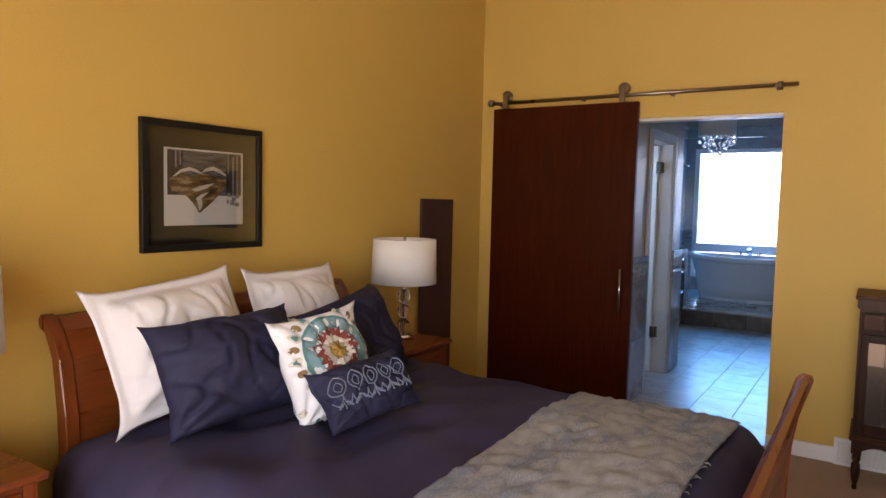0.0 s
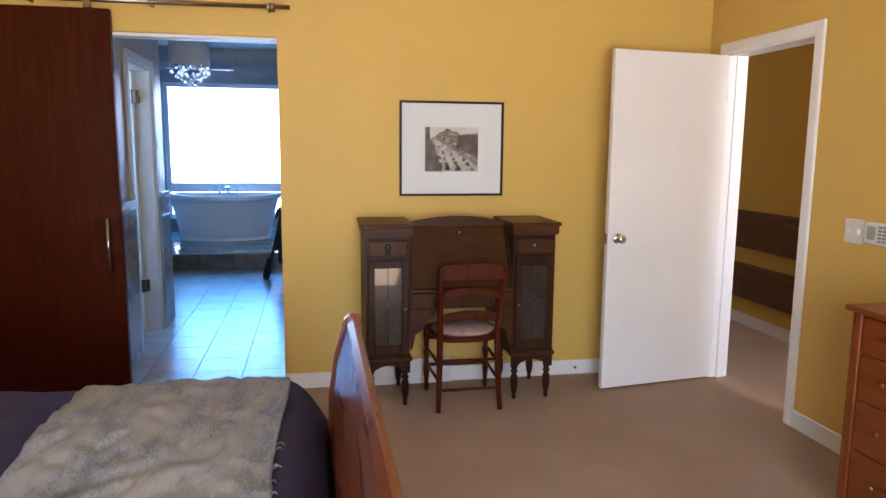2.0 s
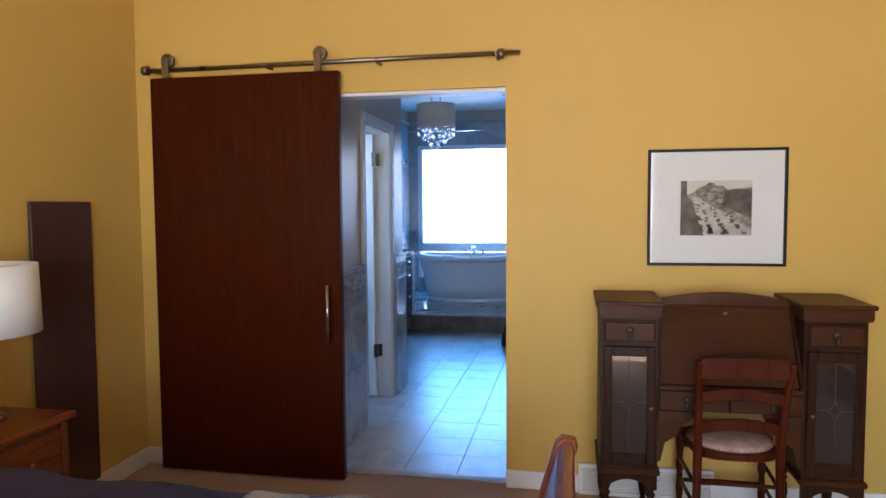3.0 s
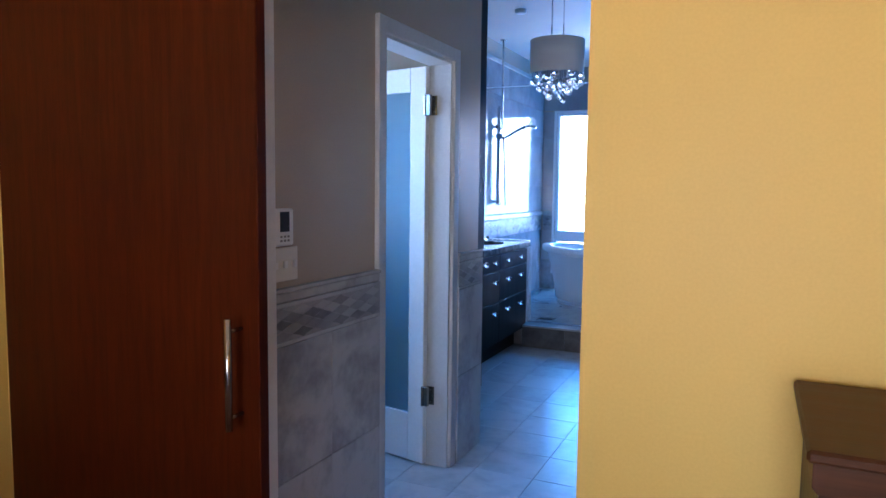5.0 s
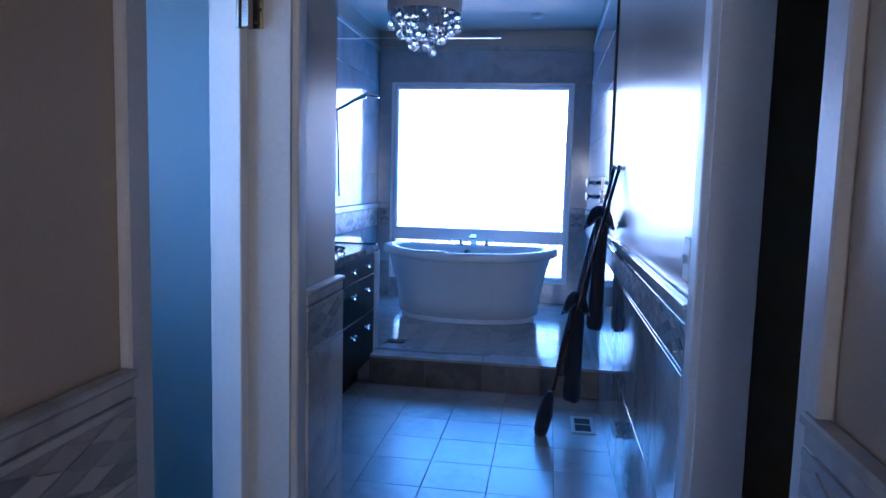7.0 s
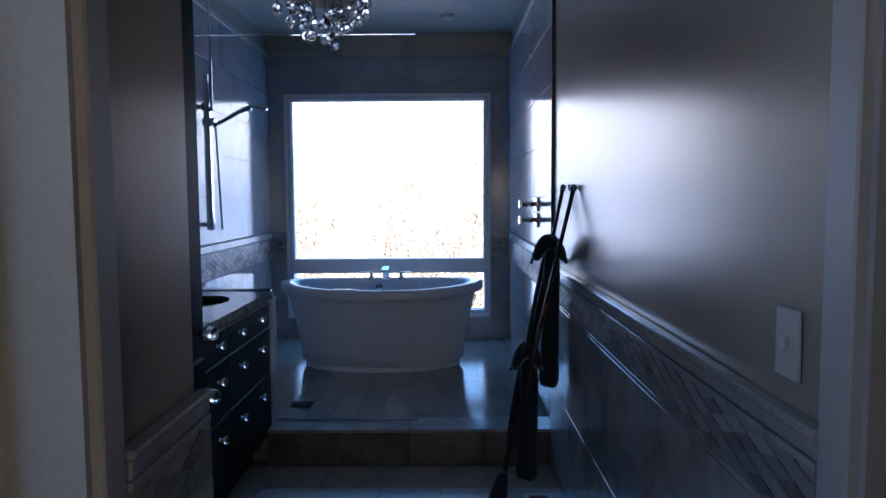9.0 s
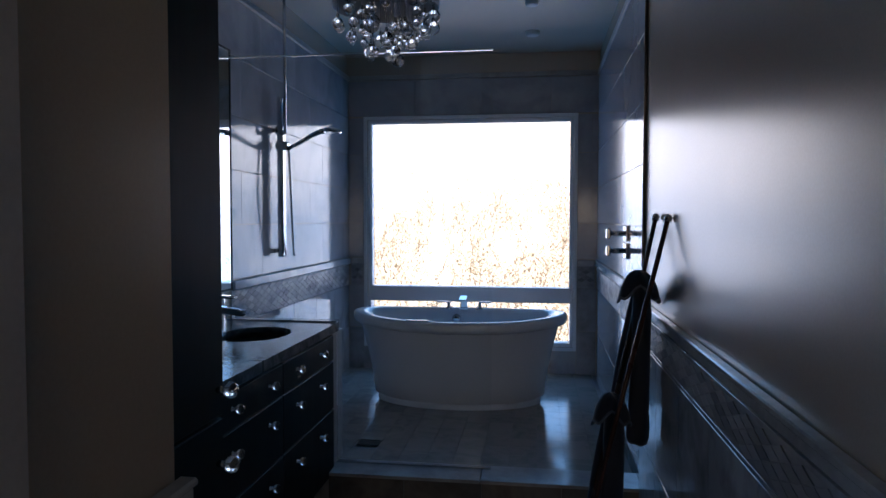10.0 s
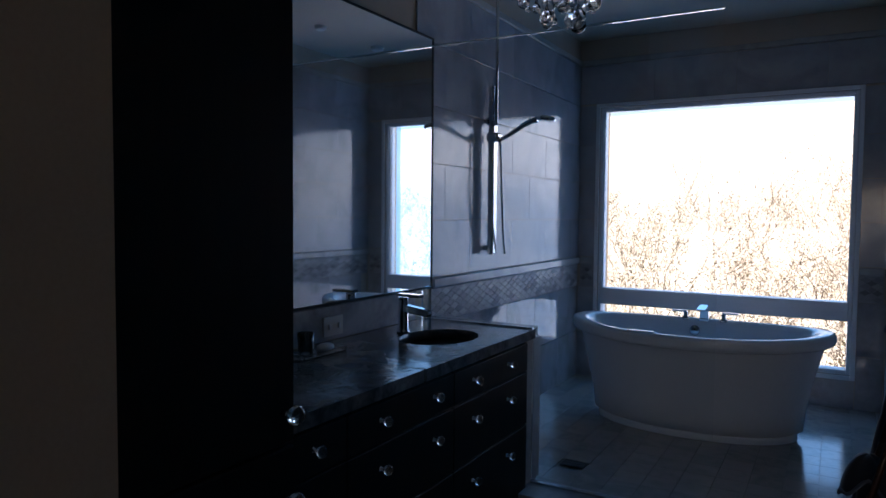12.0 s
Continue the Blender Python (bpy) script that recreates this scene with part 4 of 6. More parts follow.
def leaning_poles():
    """Two poles that lean on the wall, each with a dark hanging cover."""
    foot = ((-.37, 3.625, .012), (-.355, 3.70, .012))
    top = ((0.0, 3.75, 1.495), (-.002, 4.02, 1.50))
    for k, (a, b) in enumerate(zip(foot, top)):
        p = thing("leaning_pole", a, "dark red pole with a silver cap leaning on the wall", "pole", "leaning poles")
        a, b = Vector(a), Vector(b)
        part("shaft", tube(bmesh.new(), [a, a.lerp(b, .5), b], .0098, 12), POLE, p)
        part("cap", tube(bmesh.new(), [b, b + (b - a).normalized() * .02, b + (b - a).normalized() * .03], [.015, .016, .008], 12), CHROME, p)
    line = Vector(top[1]) - Vector(foot[1])
    for s, end, w, half, side_end in ((.845, .557, .043, .086, .63), (.51, .144, .047, .078, .30)):
        c = Vector(foot[1]) + line * s
        t = thing("hanging_cover", (c.x, c.y, end), "dark navy fabric cover draped over the leaning pole", "cloth", "draped covers")

        def sleeve(mid, z1, z2, wd, phase):
            """A thick hanging tube of cloth with a crease above its swollen end."""
            prof = [(.0, .55), (.06, .80), (.2, .92), (.4, .90), (.6, .95), (.76, 1.0), (.785, .93), (.81, 1.02), (.88, 1.10), (.95, 1.08), (.985, .92), (1.0, .6)]
            bm, rings = bmesh.new(), []
            for v, r in prof:
                z = z1 + (z2 - z1) * v
                ring = []
                for j in range(24):
                    g = 2 * math.pi * j / 24
                    fold = 1 + .07 * math.sin(3 * g + phase + 5 * v) + .03 * math.sin(7 * g + 11 * v)
                    m = mid(v)
                    ring.append(bm.verts.new((m.x + wd * r * fold * math.cos(g), m.y + .72 * wd * r * fold * math.sin(g), z + .004 * math.sin(2 * g + phase))))
                rings.append(ring)
            for p, q in zip(rings, rings[1:]):
                for j in range(24):
                    bm.faces.new((p[j], p[(j + 1) % 24], q[(j + 1) % 24], q[j])).smooth = True
            bm.faces.new(rings[0]), bm.faces.new(rings[-1][::-1])
            bmesh.ops.recalc_face_normals(bm, faces=bm.faces)
            return bm
        part("long_sleeve", sleeve(lambda v: Vector((c.x - .012 - .008 * v, c.y - .055, 0)), c.z - .03, end, w, 0), CLOTH, t)
        along = lambda v: c + line * ((side_end - c.z) * v / line.z) + Vector((-.005 + .03 * v * v, .035, 0))
        part("side_sleeve", sleeve(along, c.z - .03, side_end, w * .72, 2), CLOTH, t)
        part("piping", tube(bmesh.new(), [along(v / 8) + Vector((-w * .3, -w * .62, c.z - .06 + (side_end - c.z) * v / 8 - along(v / 8).z)) for v in range(8)], .003, 6), TRIMCLOTH, t, "pale piping")

        def hood(u, v):
            g, r = 2 * math.pi * u, math.sin(v * 1.5)
            lobe = abs(math.cos(g)) ** 1.3
            x = c.x - .022 + half * r * math.cos(g) * (1 + .05 * math.sin(3 * g + 1))
            y = c.y - .02 + .066 * r * math.sin(g) * (1 + .08 * math.sin(4 * g))
            return Vector((x, y, c.z + .022 - (.075 + .06 * lobe) * (1 - math.cos(v * 1.55)) - .012 * v * math.sin(5 * g)))
        part("hood", ribbon(bmesh.new(), 40, 14, hood, .009), CLOTH, t)
        part("binding", tube(bmesh.new(), [hood(j / 40, 1.0) for j in range(41)], .0055, 6), TRIMCLOTH, t, "paler bound edge")
    f = thing("wrapped_foot", (-.37, 3.62, 0), "dark fabric sleeve around the pole's foot", "cloth")
    part("sleeve", lathe(bmesh.new(), [(.03, 0), (.04, .03), (.045, .12), (.03, .22), (.016, .26)], m=Matrix.Translation((-.372, 3.622, .001)) @ Matrix.Rotation(radians(11), 4, "Y"), seg=14), CLOTH, f)


leaning_poles()


def dish():
    """A clear tray with a turned-up rim; a pale soap bar and a thin tumbler stand on it."""
    d = thing("soap_dish", (-2.04, 3.47, .955), "clear glass tray with a low rim on the worktop", "dish")
    part("tray", boxes((-2.095, -1.985, 3.345, 3.600, .9555, .9605), bev=.002), CRYSTAL, d)
    part("rim", boxes((-2.095, -2.091, 3.349, 3.596, .961, .976), (-1.989, -1.985, 3.349, 3.596, .961, .976), (-2.095, -1.985, 3.345, 3.349, .961, .976), (-2.095, -1.985, 3.596, 3.600, .961, .976), bev=.0012), CRYSTAL, d)
    u = thing("tumbler", (-2.055, 3.435, .961), "thin clear glass tumbler standing on the tray", "glass")
    part("glass_wall", lathe(bmesh.new(), [(.028, .001), (.033, .085), (.0318, .085), (.0268, .005)], (-2.055, 3.435, .961), 20), CRYSTAL, u)
    b = thing("soap_bar", (-2.045, 3.54, .961), "pale oval soap bar lying on the glass tray", "soap")
    m = Matrix.Translation((-2.045, 3.54, .9615)) @ Matrix.Diagonal((.75, 1.15, 1, 1))
    part("bar", lathe(bmesh.new(), [(.001, .001), (.030, .001), (.038, .009), (.036, .019), (.024, .026), (.001, .028)], m=m, seg=20), WHITE, b)


dish()
solid("closet_shelf", boxes((1.05, 1.448, .16, 2.84, 1.17, 1.20)), GREYWALL, "plain painted shelf along the closet wall", "shelf", at=(1.25, 1.5, 1.17))

# ---- bedroom: large things ----
def sliding_door():
    d = thing("sliding_door", (-1.405, -.07, .012), "dark red-brown veneered sliding barn door, half open", "door")
    part("slab", box(bmesh.new(), -1.955, -.875, -.090, -.050, .012, 2.190, bev=.003), SLAB, d)
    h = part("pull_handle", tube(bmesh.new(), [(-.935, -.145, .765), (-.935, -.145, 1.075)], .0105, 14), STEEL, d, "long brushed steel bar handle")
    for z in (.80, 1.04):
        part("standoff", tube(bmesh.new(), [(-.935, -.09, z), (-.935, -.145, z)], .006), STEEL, h)
    for x in (-1.858, -.984):
        g = part("hanger", boxes((x - .02, x + .02, -.100, -.092, 2.10 + .09, 2.285), (x - .02, x + .02, -.092, -.05, 2.19, 2.198), bev=.002), RAIL, d)
        part("wheel", lathe(bmesh.new(), [(.034, -.010), (.038, -.008), (.030, 0), (.038, .008), (.034, .010)], m=Matrix.Translation((x + .008, -.078, 2.283)) @ Matrix.Rotation(radians(90), 4, "X"), seg=24), RAIL, g)


def door_rail():
    r = thing("door_rail", (-.97, -.08, 2.235), "brushed steel sliding door rail with stops on the wall", "rail")
    part("bar", tube(bmesh.new(), [(-2.01, -.078, 2.232), (.067, -.078, 2.240)], .0125, 14), RAIL, r)
    for x in (-1.93, -1.28, -.671, -.05):
        part("standoff", tube(bmesh.new(), [(x, 0, 2.228), (x, -.078, 2.228)], .009), RAIL, r)
        part("bolt", tube(bmesh.new(), [(x, -.078, 2.236), (x, -.096, 2.236)], .010), RAIL, r)
    for x in (-1.984, -.030):
        part("end_stop", lathe(bmesh.new(), [(.013, -.015), (.026, -.015), (.026, .015), (.013, .015)], m=Matrix.Translation((x, -.078, 2.236)) @ Matrix.Rotation(radians(90), 4, "Y"), seg=20), RAIL, r)


sliding_door(), door_rail()


def hall_door():
    d = thing("door_2", (2.685, -.222, .015), "white flush wooden door standing open", "door", turn=187.9)
    part("leaf", box(bmesh.new(), 0, .80, -.018, .018, 0, 2.03, bev=.003), WHITE, d, local=True)
    for s in (-1, 1):
        k = part("rose", lathe(bmesh.new(), [(.032, 0), (.032, .006), (.02, .010), (.012, .014), (.012, .03)], m=Matrix.Translation((.735, s * .018, .93)) @ Matrix.Rotation(radians(-90 * s), 4, "X"), seg=20), CHROME, d, local=True)
        part("door_knob", lathe(bmesh.new(), [(.013, .028), (.024, .034), (.028, .046), (.026, .058), (.016, .066), (.004, .067)], m=Matrix.Translation((.735, s * .018, .93)) @ Matrix.Rotation(radians(-90 * s), 4, "X"), seg=20), CHROME, k, "round chrome knob", local=True)
    part("latch", boxes((.8, .806, -.012, .012, .90, .96)), BRASS, d, local=True)
    for z in (.25, 1.80):
        part("hinge", boxes((-.006, .004, .014, .024, z - .045, z + .045), (.004, .030, .0175, .0195, z - .045, z + .045), bev=.001), WHITE, d, local=True)


hall_door()


def bed():
    b = thing("bed", (-.9, -2.47, 0), "cherry wood sleigh bed", "bed")
    y0, y1 = -3.33, -1.69
    prof = [(-1.90, .10), (-1.90, .45), (-1.915, .70), (-1.95, .90), (-1.99, 1.0), (-2.03, 1.045), (-2.06, 1.05), (-2.075, 1.03), (-2.068, 1.00), (-2.03, .985), (-1.985, .90), (-1.958, .70), (-1.95, .45), (-1.95, .10)]
    part("headboard", prism(bmesh.new(), prof, 1, y0 + .05, y1 - .05), CHERRY, b)
    for a, c in ((y0, y0 + .05), (y1 - .05, y1)):
        p2 = [(x + (.012 if x > -1.97 and k < 7 else -.004), z + .006) for k, (x, z) in enumerate(prof)]
        p2[0], p2[-1] = (p2[0][0], 0), (p2[-1][0], 0)
        part("head_post", prism(bmesh.new(), p2, 1, a, c, .004), CHERRY_Z, b)
    fp = [(x - .012, z) for x, z in ((.235, .14), (.235, .40), (.242, .60), (.262, .74), (.288, .83), (.300, .868), (.318, .885), (.336, .880), (.342, .862), (.330, .82), (.300, .72), (.282, .60), (.275, .40), (.275, .14))]
    part("footboard", prism(bmesh.new(), fp, 1, y0 + .04, y1 - .11), CHERRY, b, "glossy curved cherry footboard")
    for a, c in ((y0 - .01, y0 + .04), (y1 - .11, y1 - .07)):
        p2 = [(x + (-.008 if k < 7 else .008), z + .006) for k, (x, z) in enumerate(fp)]
        p2[0], p2[-1] = (p2[0][0], 0), (p2[-1][0], 0)
        part("foot_post", prism(bmesh.new(), p2, 1, a, c, .004), CHERRY_Z, b)
    for y in (y0 + .02, y1 - .045):
        part("side_rail", boxes((-1.90, .235, y, y + .025, .18, .36), bev=.003), CHERRY, b)
    part("slat_base", boxes((-1.89, .22, y0 + .05, y1 - .05, .22, .25)), CHERRY, b)
    solid("mattress", box(bmesh.new(), -1.88, .17, y0 + .13, y1 - .05, .251, .555, bev=.04, seg=3), LINEN, "white mattress under the duvet", "mattress", at=(-.9, -2.47, .25))


bed()


def duvet():
    y0, y1, zt = -3.37, -1.60, .612

    def fn(u, v):
        x = -1.885 + 2.09 * u
        s = (v - .5) * 2.0            # across, -1 near side to +1 far side
        flat = .70
        r = .11
        if abs(s) < flat:
            y, z = (s / flat), 0.0
            yy, drop = (y0 + y1) / 2 + y * ((y1 - y0) / 2 - r), 0.0
        else:
            q = (abs(s) - flat) / (1 - flat)
            a = min(1.0, q / .28) * math.pi / 2
            yy = math.copysign((y1 - y0) / 2 - r + r * math.sin(a), s) + (y0 + y1) / 2
            drop = r * (1 - math.cos(a)) + max(0, q - .28) / .72 * .34
            yy += math.copysign((.030 * math.sin(11 * x + 2 * math.sin(4 * x)) + .014 * math.sin(27 * x + 3 * math.sin(7 * x) + 2.0 * q)) * q ** .7, s)
        n1 = noise.noise((x * 2.1, yy * 2.1, 3.3)) * .022 + noise.noise((x * 6 + 1.3 * yy, yy * 5, 7.7)) * .009
        fold = .021 * math.sin(16 * (x * .55 + yy * .83) + 3 * noise.noise((x * 1.7, yy * 1.7, 1))) * max(0, noise.noise((x * 1.3, yy * 1.3, 9)) + .25)
        free = max(0, min(1, (-.72 - x) / .25))
        deep = (.024 * math.sin(21 * (x * .9 - yy * .42) + 4 * noise.noise((x * 1.4, yy * 1.4, 5))) * max(0, noise.noise((x * 1.6, yy * 1.1, 12)) + .3) + .010 * noise.noise((x * 9, yy * 4, 4))) * free
        z = zt - drop + n1 + fold + deep + .025 * (1 - abs(s) ** 2)
        end = max(0, u - .94) / .06
        z -= .16 * end ** 1.6
        z -= .03 * max(0, .05 - u) / .05
        return Vector((x, yy, z))
    bm = ribbon(bmesh.new(), 120, 110, fn, -.018)
    return solid("duvet", bm, DUVET, "rumpled slate-purple cotton duvet spread over the bed", "duvet", at=(-.85, -2.47, .6))


duvet()


def throw():
    y0, y1 = -3.30, -1.63

    def fn(u, v):
        x = -.60 + .68 * u + .015 * math.sin(9 * v) * (u - .4) + .05 * (1 - v) * (1 - u) + .04 * max(0, v - .92) / .08 * (.5 - u)
        y = y0 + (y1 + .015 - y0) * v + .012 * math.sin(17 * u)
        edge = max(0, v - .93) / .07
        z = .661 + noise.noise((x * 2.1, y * 2.1, 3.3)) * .024 + .012 * noise.noise((x * 11, y * 11, 2.0)) + .009 * noise.noise((x * 30, y * 18, 5.0)) + .004
        s = abs((y - (-2.4675)) / .8725)
        z += .004 - .022 * s ** 2 - .06 * max(0, s - .88) / .12 - .04 * edge ** 2
        return Vector((x, y, z))
    bm = ribbon(bmesh.new(), 70, 110, fn, -.007)
    t = thing("throw_blanket", (-.3, -2.45, .62), "crinkled faded grey-tan throw with a frayed edge laid across the duvet", "blanket")
    part("weave", bm, THROW, t)
    rnd = random.Random(7)
    bm = bmesh.new()
    for k in range(162):
        if k < 150:
            p = fn(rnd.random(), 1.0)
            d = Vector((rnd.uniform(-.3, .3), 1, rnd.uniform(.0, .9))).normalized()
        else:
            p = fn(1.0, rnd.random())
            d = Vector((1, rnd.uniform(-.5, .5), rnd.uniform(-.1, .5))).normalized()
        L = rnd.uniform(.012, .035) * (1.3 if k < 150 and p.x > -.35 else .7)
        tube(bm, [p + Vector((0, -.004, -.002)), p + d * L * .6, p + d * L + Vector((0, 0, -.008))], [.003, .0028, .0015], 5)
    tagged(part("frayed_fringe", bm, FRINGE, t, "frayed yarn fringe"), kind="stuff")


throw()


def creases(a, b, side, seed):
    """The dents and drawn folds of a stuffed cover."""
    big = noise.noise((a * 1.6 + seed, b * 1.6, side * 3.1 + seed)) * .020
    fold = abs(noise.noise((a * 2.6 + .8 * b + seed * 2, b * 1.1 - .5 * a, side + seed * 3.0)))
    rays = math.sin(11 * math.atan2(b + 1.02, a + 1.02 + .01) + 3 * noise.noise((a, b, seed + 2.0)))
    corner = max(0, 1 - math.hypot(a + 1, b + 1) / 1.1)
    return big * 1.3 - .018 * max(0, .10 - fold) / .10 + .014 * rays * corner + .004 * noise.noise((a * 7, b * 7, seed + 1.0))


def cushion(bm, w, h, d, flange=0.0, puff=2.6, seed=0):
    """A stuffed cushion, w along y, h along z, front towards +x."""
    n = 44
    grid = {}
    rnd = random.Random(seed)
    flop = {(p, q): rnd.uniform(-.04, .03) for p in (0, 1) for q in (0, 1)}
    reach = .030 if flange else .016
    for side in (1, -1):
        for i in range(n + 1):
            for j in range(n + 1):
                a, b = 2 * i / n - 1, 2 * j / n - 1
                rim = max(abs(a), abs(b)) >= 1 - 1e-6
                if rim and side < 0:
                    continue
                fa = 1 - flange * 2 / w
                aa, bb = min(1, abs(a) / fa), min(1, abs(b) / fa)
                t = max(0, (1 - aa ** puff)) ** .55 * max(0, (1 - bb ** puff)) ** .55
                y = a * w / 2 * (1 - .035 * (1 - abs(b) ** 2) * abs(a) ** 3)
                z = b * h / 2 * (1 - .03 * (1 - abs(a) ** 2) * abs(b) ** 3)
                wr = creases(a, b, side, seed)
                x = side * (d / 2 * t + wr * (t > .02) * min(1, 4 * t) + .003)
                if rim:
                    x = .012 * noise.noise((a * 3, b * 3, seed + 5.0))
                ear = (abs(a) * abs(b)) ** 7
                x += ear * flop[int(a > 0), int(b > 0)]
                y += math.copysign(reach * ear, a)
                z += math.copysign(reach * ear, b) * .8
                grid[side, i, j] = bm.verts.new((x, y, z))
    get = lambda s, i, j: grid.get((s, i, j)) or grid[1, i, j]
    for side in (1, -1):
        for i in range(n):
            for j in range(n):
                q = [get(side, i, j), get(side, i + 1, j), get(side, i + 1, j + 1), get(side, i, j + 1)]
                f = bm.faces.new(q if side > 0 else q[::-1])
                f.smooth = True
    return bm


def pillow(name, w, h, d, at, lean, yaw, roll, mat, label, category="pillow", group="pillows on the bed", flange=0.0, seed=0):
    bm = cushion(bmesh.new(), w, h, d, flange, seed=seed)
    ob = new(name, mesh_from(name, bm, mat))
    ob.matrix_basis = Matrix.Translation(at) @ Matrix.Rotation(radians(yaw), 4, "Z") @ Matrix.Rotation(radians(-lean), 4, "Y") @ Matrix.Rotation(radians(roll), 4, "X")
    return tagged(ob, label, category, group)


pillow("euro_pillow", .63, .50, .25, (-1.765, -2.95, .935), 21, -3, 6, LINEN, "large white cotton pillow with a flanged edge against the headboard", flange=.045, seed=1)
pillow("euro_pillow", .60, .55, .22, (-1.77, -2.265, .905), 20, 2, 0, LINEN, "large white cotton pillow with a soft flange against the headboard", flange=.045, seed=2)
pillow("bed_pillow", .60, .40, .25, (-1.50, -2.915, .872), 30, -8, 2, NAVY, "dark navy cotton pillow leaning on a white one", seed=3)
pillow("bed_pillow", .62, .44, .21, (-1.50, -2.20, .845), 26, 4, 8, NAVY, "dark navy cotton pillow with a pointed corner", seed=4)


def suzani():
    """The round flower pattern of the scatter cushion: rings, teeth and leaves raised a little on white linen."""
    m = pillow("scatter_cushion", .40, .40, .15, (-1.27, -2.655, .866), 26, -12, 6, LINEN, "white cushion embroidered with a teal and red flower ring", "cushion", seed=5)
    cols = {"teal": (.10, .26, .24), "blue": (.22, .36, .40), "red": (.22, .045, .035), "cream": (.66, .60, .50), "gold": (.33, .20, .035), "tan": (.30, .20, .09)}
    cols = {k: surface(k + "_embroidery", tuple(v * .8 for v in c), c, .9, 40, 500, .5) for k, c in cols.items()}

    def onto(y, z, lift):
        a, b = y / .20, z / .20
        t = max(0, 1 - min(1, abs(a)) ** 2.6) ** .55 * max(0, 1 - min(1, abs(b)) ** 2.6) ** .55
        wr = creases(a, b, 1, 5)
        return (.075 * t + wr * (t > .02) * min(1, 4 * t) + .003 + lift, y * (1 - .035 * (1 - abs(b) ** 2) * abs(a) ** 3), z * (1 - .03 * (1 - abs(a) ** 2) * abs(b) ** 3))

    def blob(bm, cy, cz, r0, r1, lift, teeth=0, amp=0.0, n=72, sq=1.0, turn=0.0):
        a, b = [], []
        for k in range(n):
            t = 2 * math.pi * k / n
            w = 1 + amp * math.cos(teeth * t) if teeth else 1
            for lst, r in ((a, r0), (b, r1 * w)):
                y, z = r * math.cos(t), r * math.sin(t) * sq
                lst.append(bm.verts.new(onto(cy + .014 * 0 + y * math.cos(turn) - z * math.sin(turn), cz + y * math.sin(turn) + z * math.cos(turn), lift)))
        for k in range(n):
            bm.faces.new((a[k], a[(k + 1) % n], b[(k + 1) % n], b[k])).smooth = True

    cy, cz = .01, .03
    for name, rows in (("blue", [(cy, cz, .098, .142, .004, 0, 0)]), ("teal", [(cy, cz, .138, .150, .005, 0, 0), (cy, cz, .092, .102, .005, 0, 0)]),
                       ("red", [(cy, cz, .060, .094, .0065, 18, .14)]), ("cream", [(cy, cz, .034, .066, .0075, 16, .10)]), ("tan", [(cy, cz, .024, .038, .009, 12, .12)]), ("gold", [(cy, cz, .0005, .026, .0085, 0, 0)])):
        bm = bmesh.new()
        for q in rows:
            blob(bm, *q[:5], teeth=q[5], amp=q[6])
        tagged(part("embroidery", bm, cols[name], m, name + " embroidered ring", local=True), kind="stuff")
    rnd = random.Random(3)
    for name, r in (("cream", 1.0), ("teal", .6), ("tan", .8)):
        bm = bmesh.new()
        for k in range(12):
            t = 2 * math.pi * (k + (.5 if name == "tan" else 0)) / 12
            y, z = cy + .178 * math.cos(t), cz + .178 * math.sin(t)
            if abs(y) < .19 and abs(z) < .2:
                blob(bm, y, z, .0005, .024 * r, .004 + (.002 if name == "teal" else 0), 3 if name != "tan" else 0, .18, 20, .7, t)
        for k in range(10):
            y, z = rnd.uniform(-.2, .2), -.19 + rnd.uniform(-.02, .05)
            blob(bm, y, z, .0005, .016 * r, .004, 4, .2, 16, .8, k)
        tagged(part("embroidery", bm, cols[name], m, name + " embroidered leaves", local=True), kind="stuff")


suzani()


def lumbar():
    m = pillow("lumbar_cushion", .39, .23, .16, (-1.075, -2.665, .796), 40, -24, 11, NAVY, "small navy cushion with a row of silver embroidered motifs", "cushion", seed=6)
    silver = surface("silver_thread", (.12, .14, .19), (.20, .225, .285), .6, 60, 400, .4)
    bm = bmesh.new()

    def surf_at(y, z):
        a, b = y / .195, z / .115
        t = max(0, 1 - min(1, abs(a)) ** 2.6) ** .55 * max(0, 1 - min(1, abs(b)) ** 2.6) ** .55
        wr = creases(a, b, 1, 6)
        return Vector((.08 * t + wr * min(1, 4 * t) + .006, y, z))
    for k in range(5):
        c = -.132 + .066 * k
        for s in (-1, 1):
            tube(bm, [surf_at(c + s * .028 * math.sin(math.pi * j / 8) ** .8, -.012 + .075 * j / 8) for j in range(9)], .0026, 5)
            tube(bm, [surf_at(c + s * .014 * math.sin(math.pi * j / 6), .002 + .04 * j / 6) for j in range(7)], .002, 5)
            tube(bm, [surf_at(c + s * .034 * j / 6, -.02 - .03 * math.sin(math.pi * j / 6)) for j in range(7)], .0026, 5)
            tube(bm, [surf_at(c + s * (.008 + .02 * j / 5), -.035 - .02 * j / 5) for j in range(6)], .004, 5)
        tube(bm, [surf_at(c, -.06 + .05 * j / 5) for j in range(6)], .003, 5)
    tagged(part("embroidery", bm, silver, m, "silver thread motifs", local=True), kind="stuff")


lumbar()


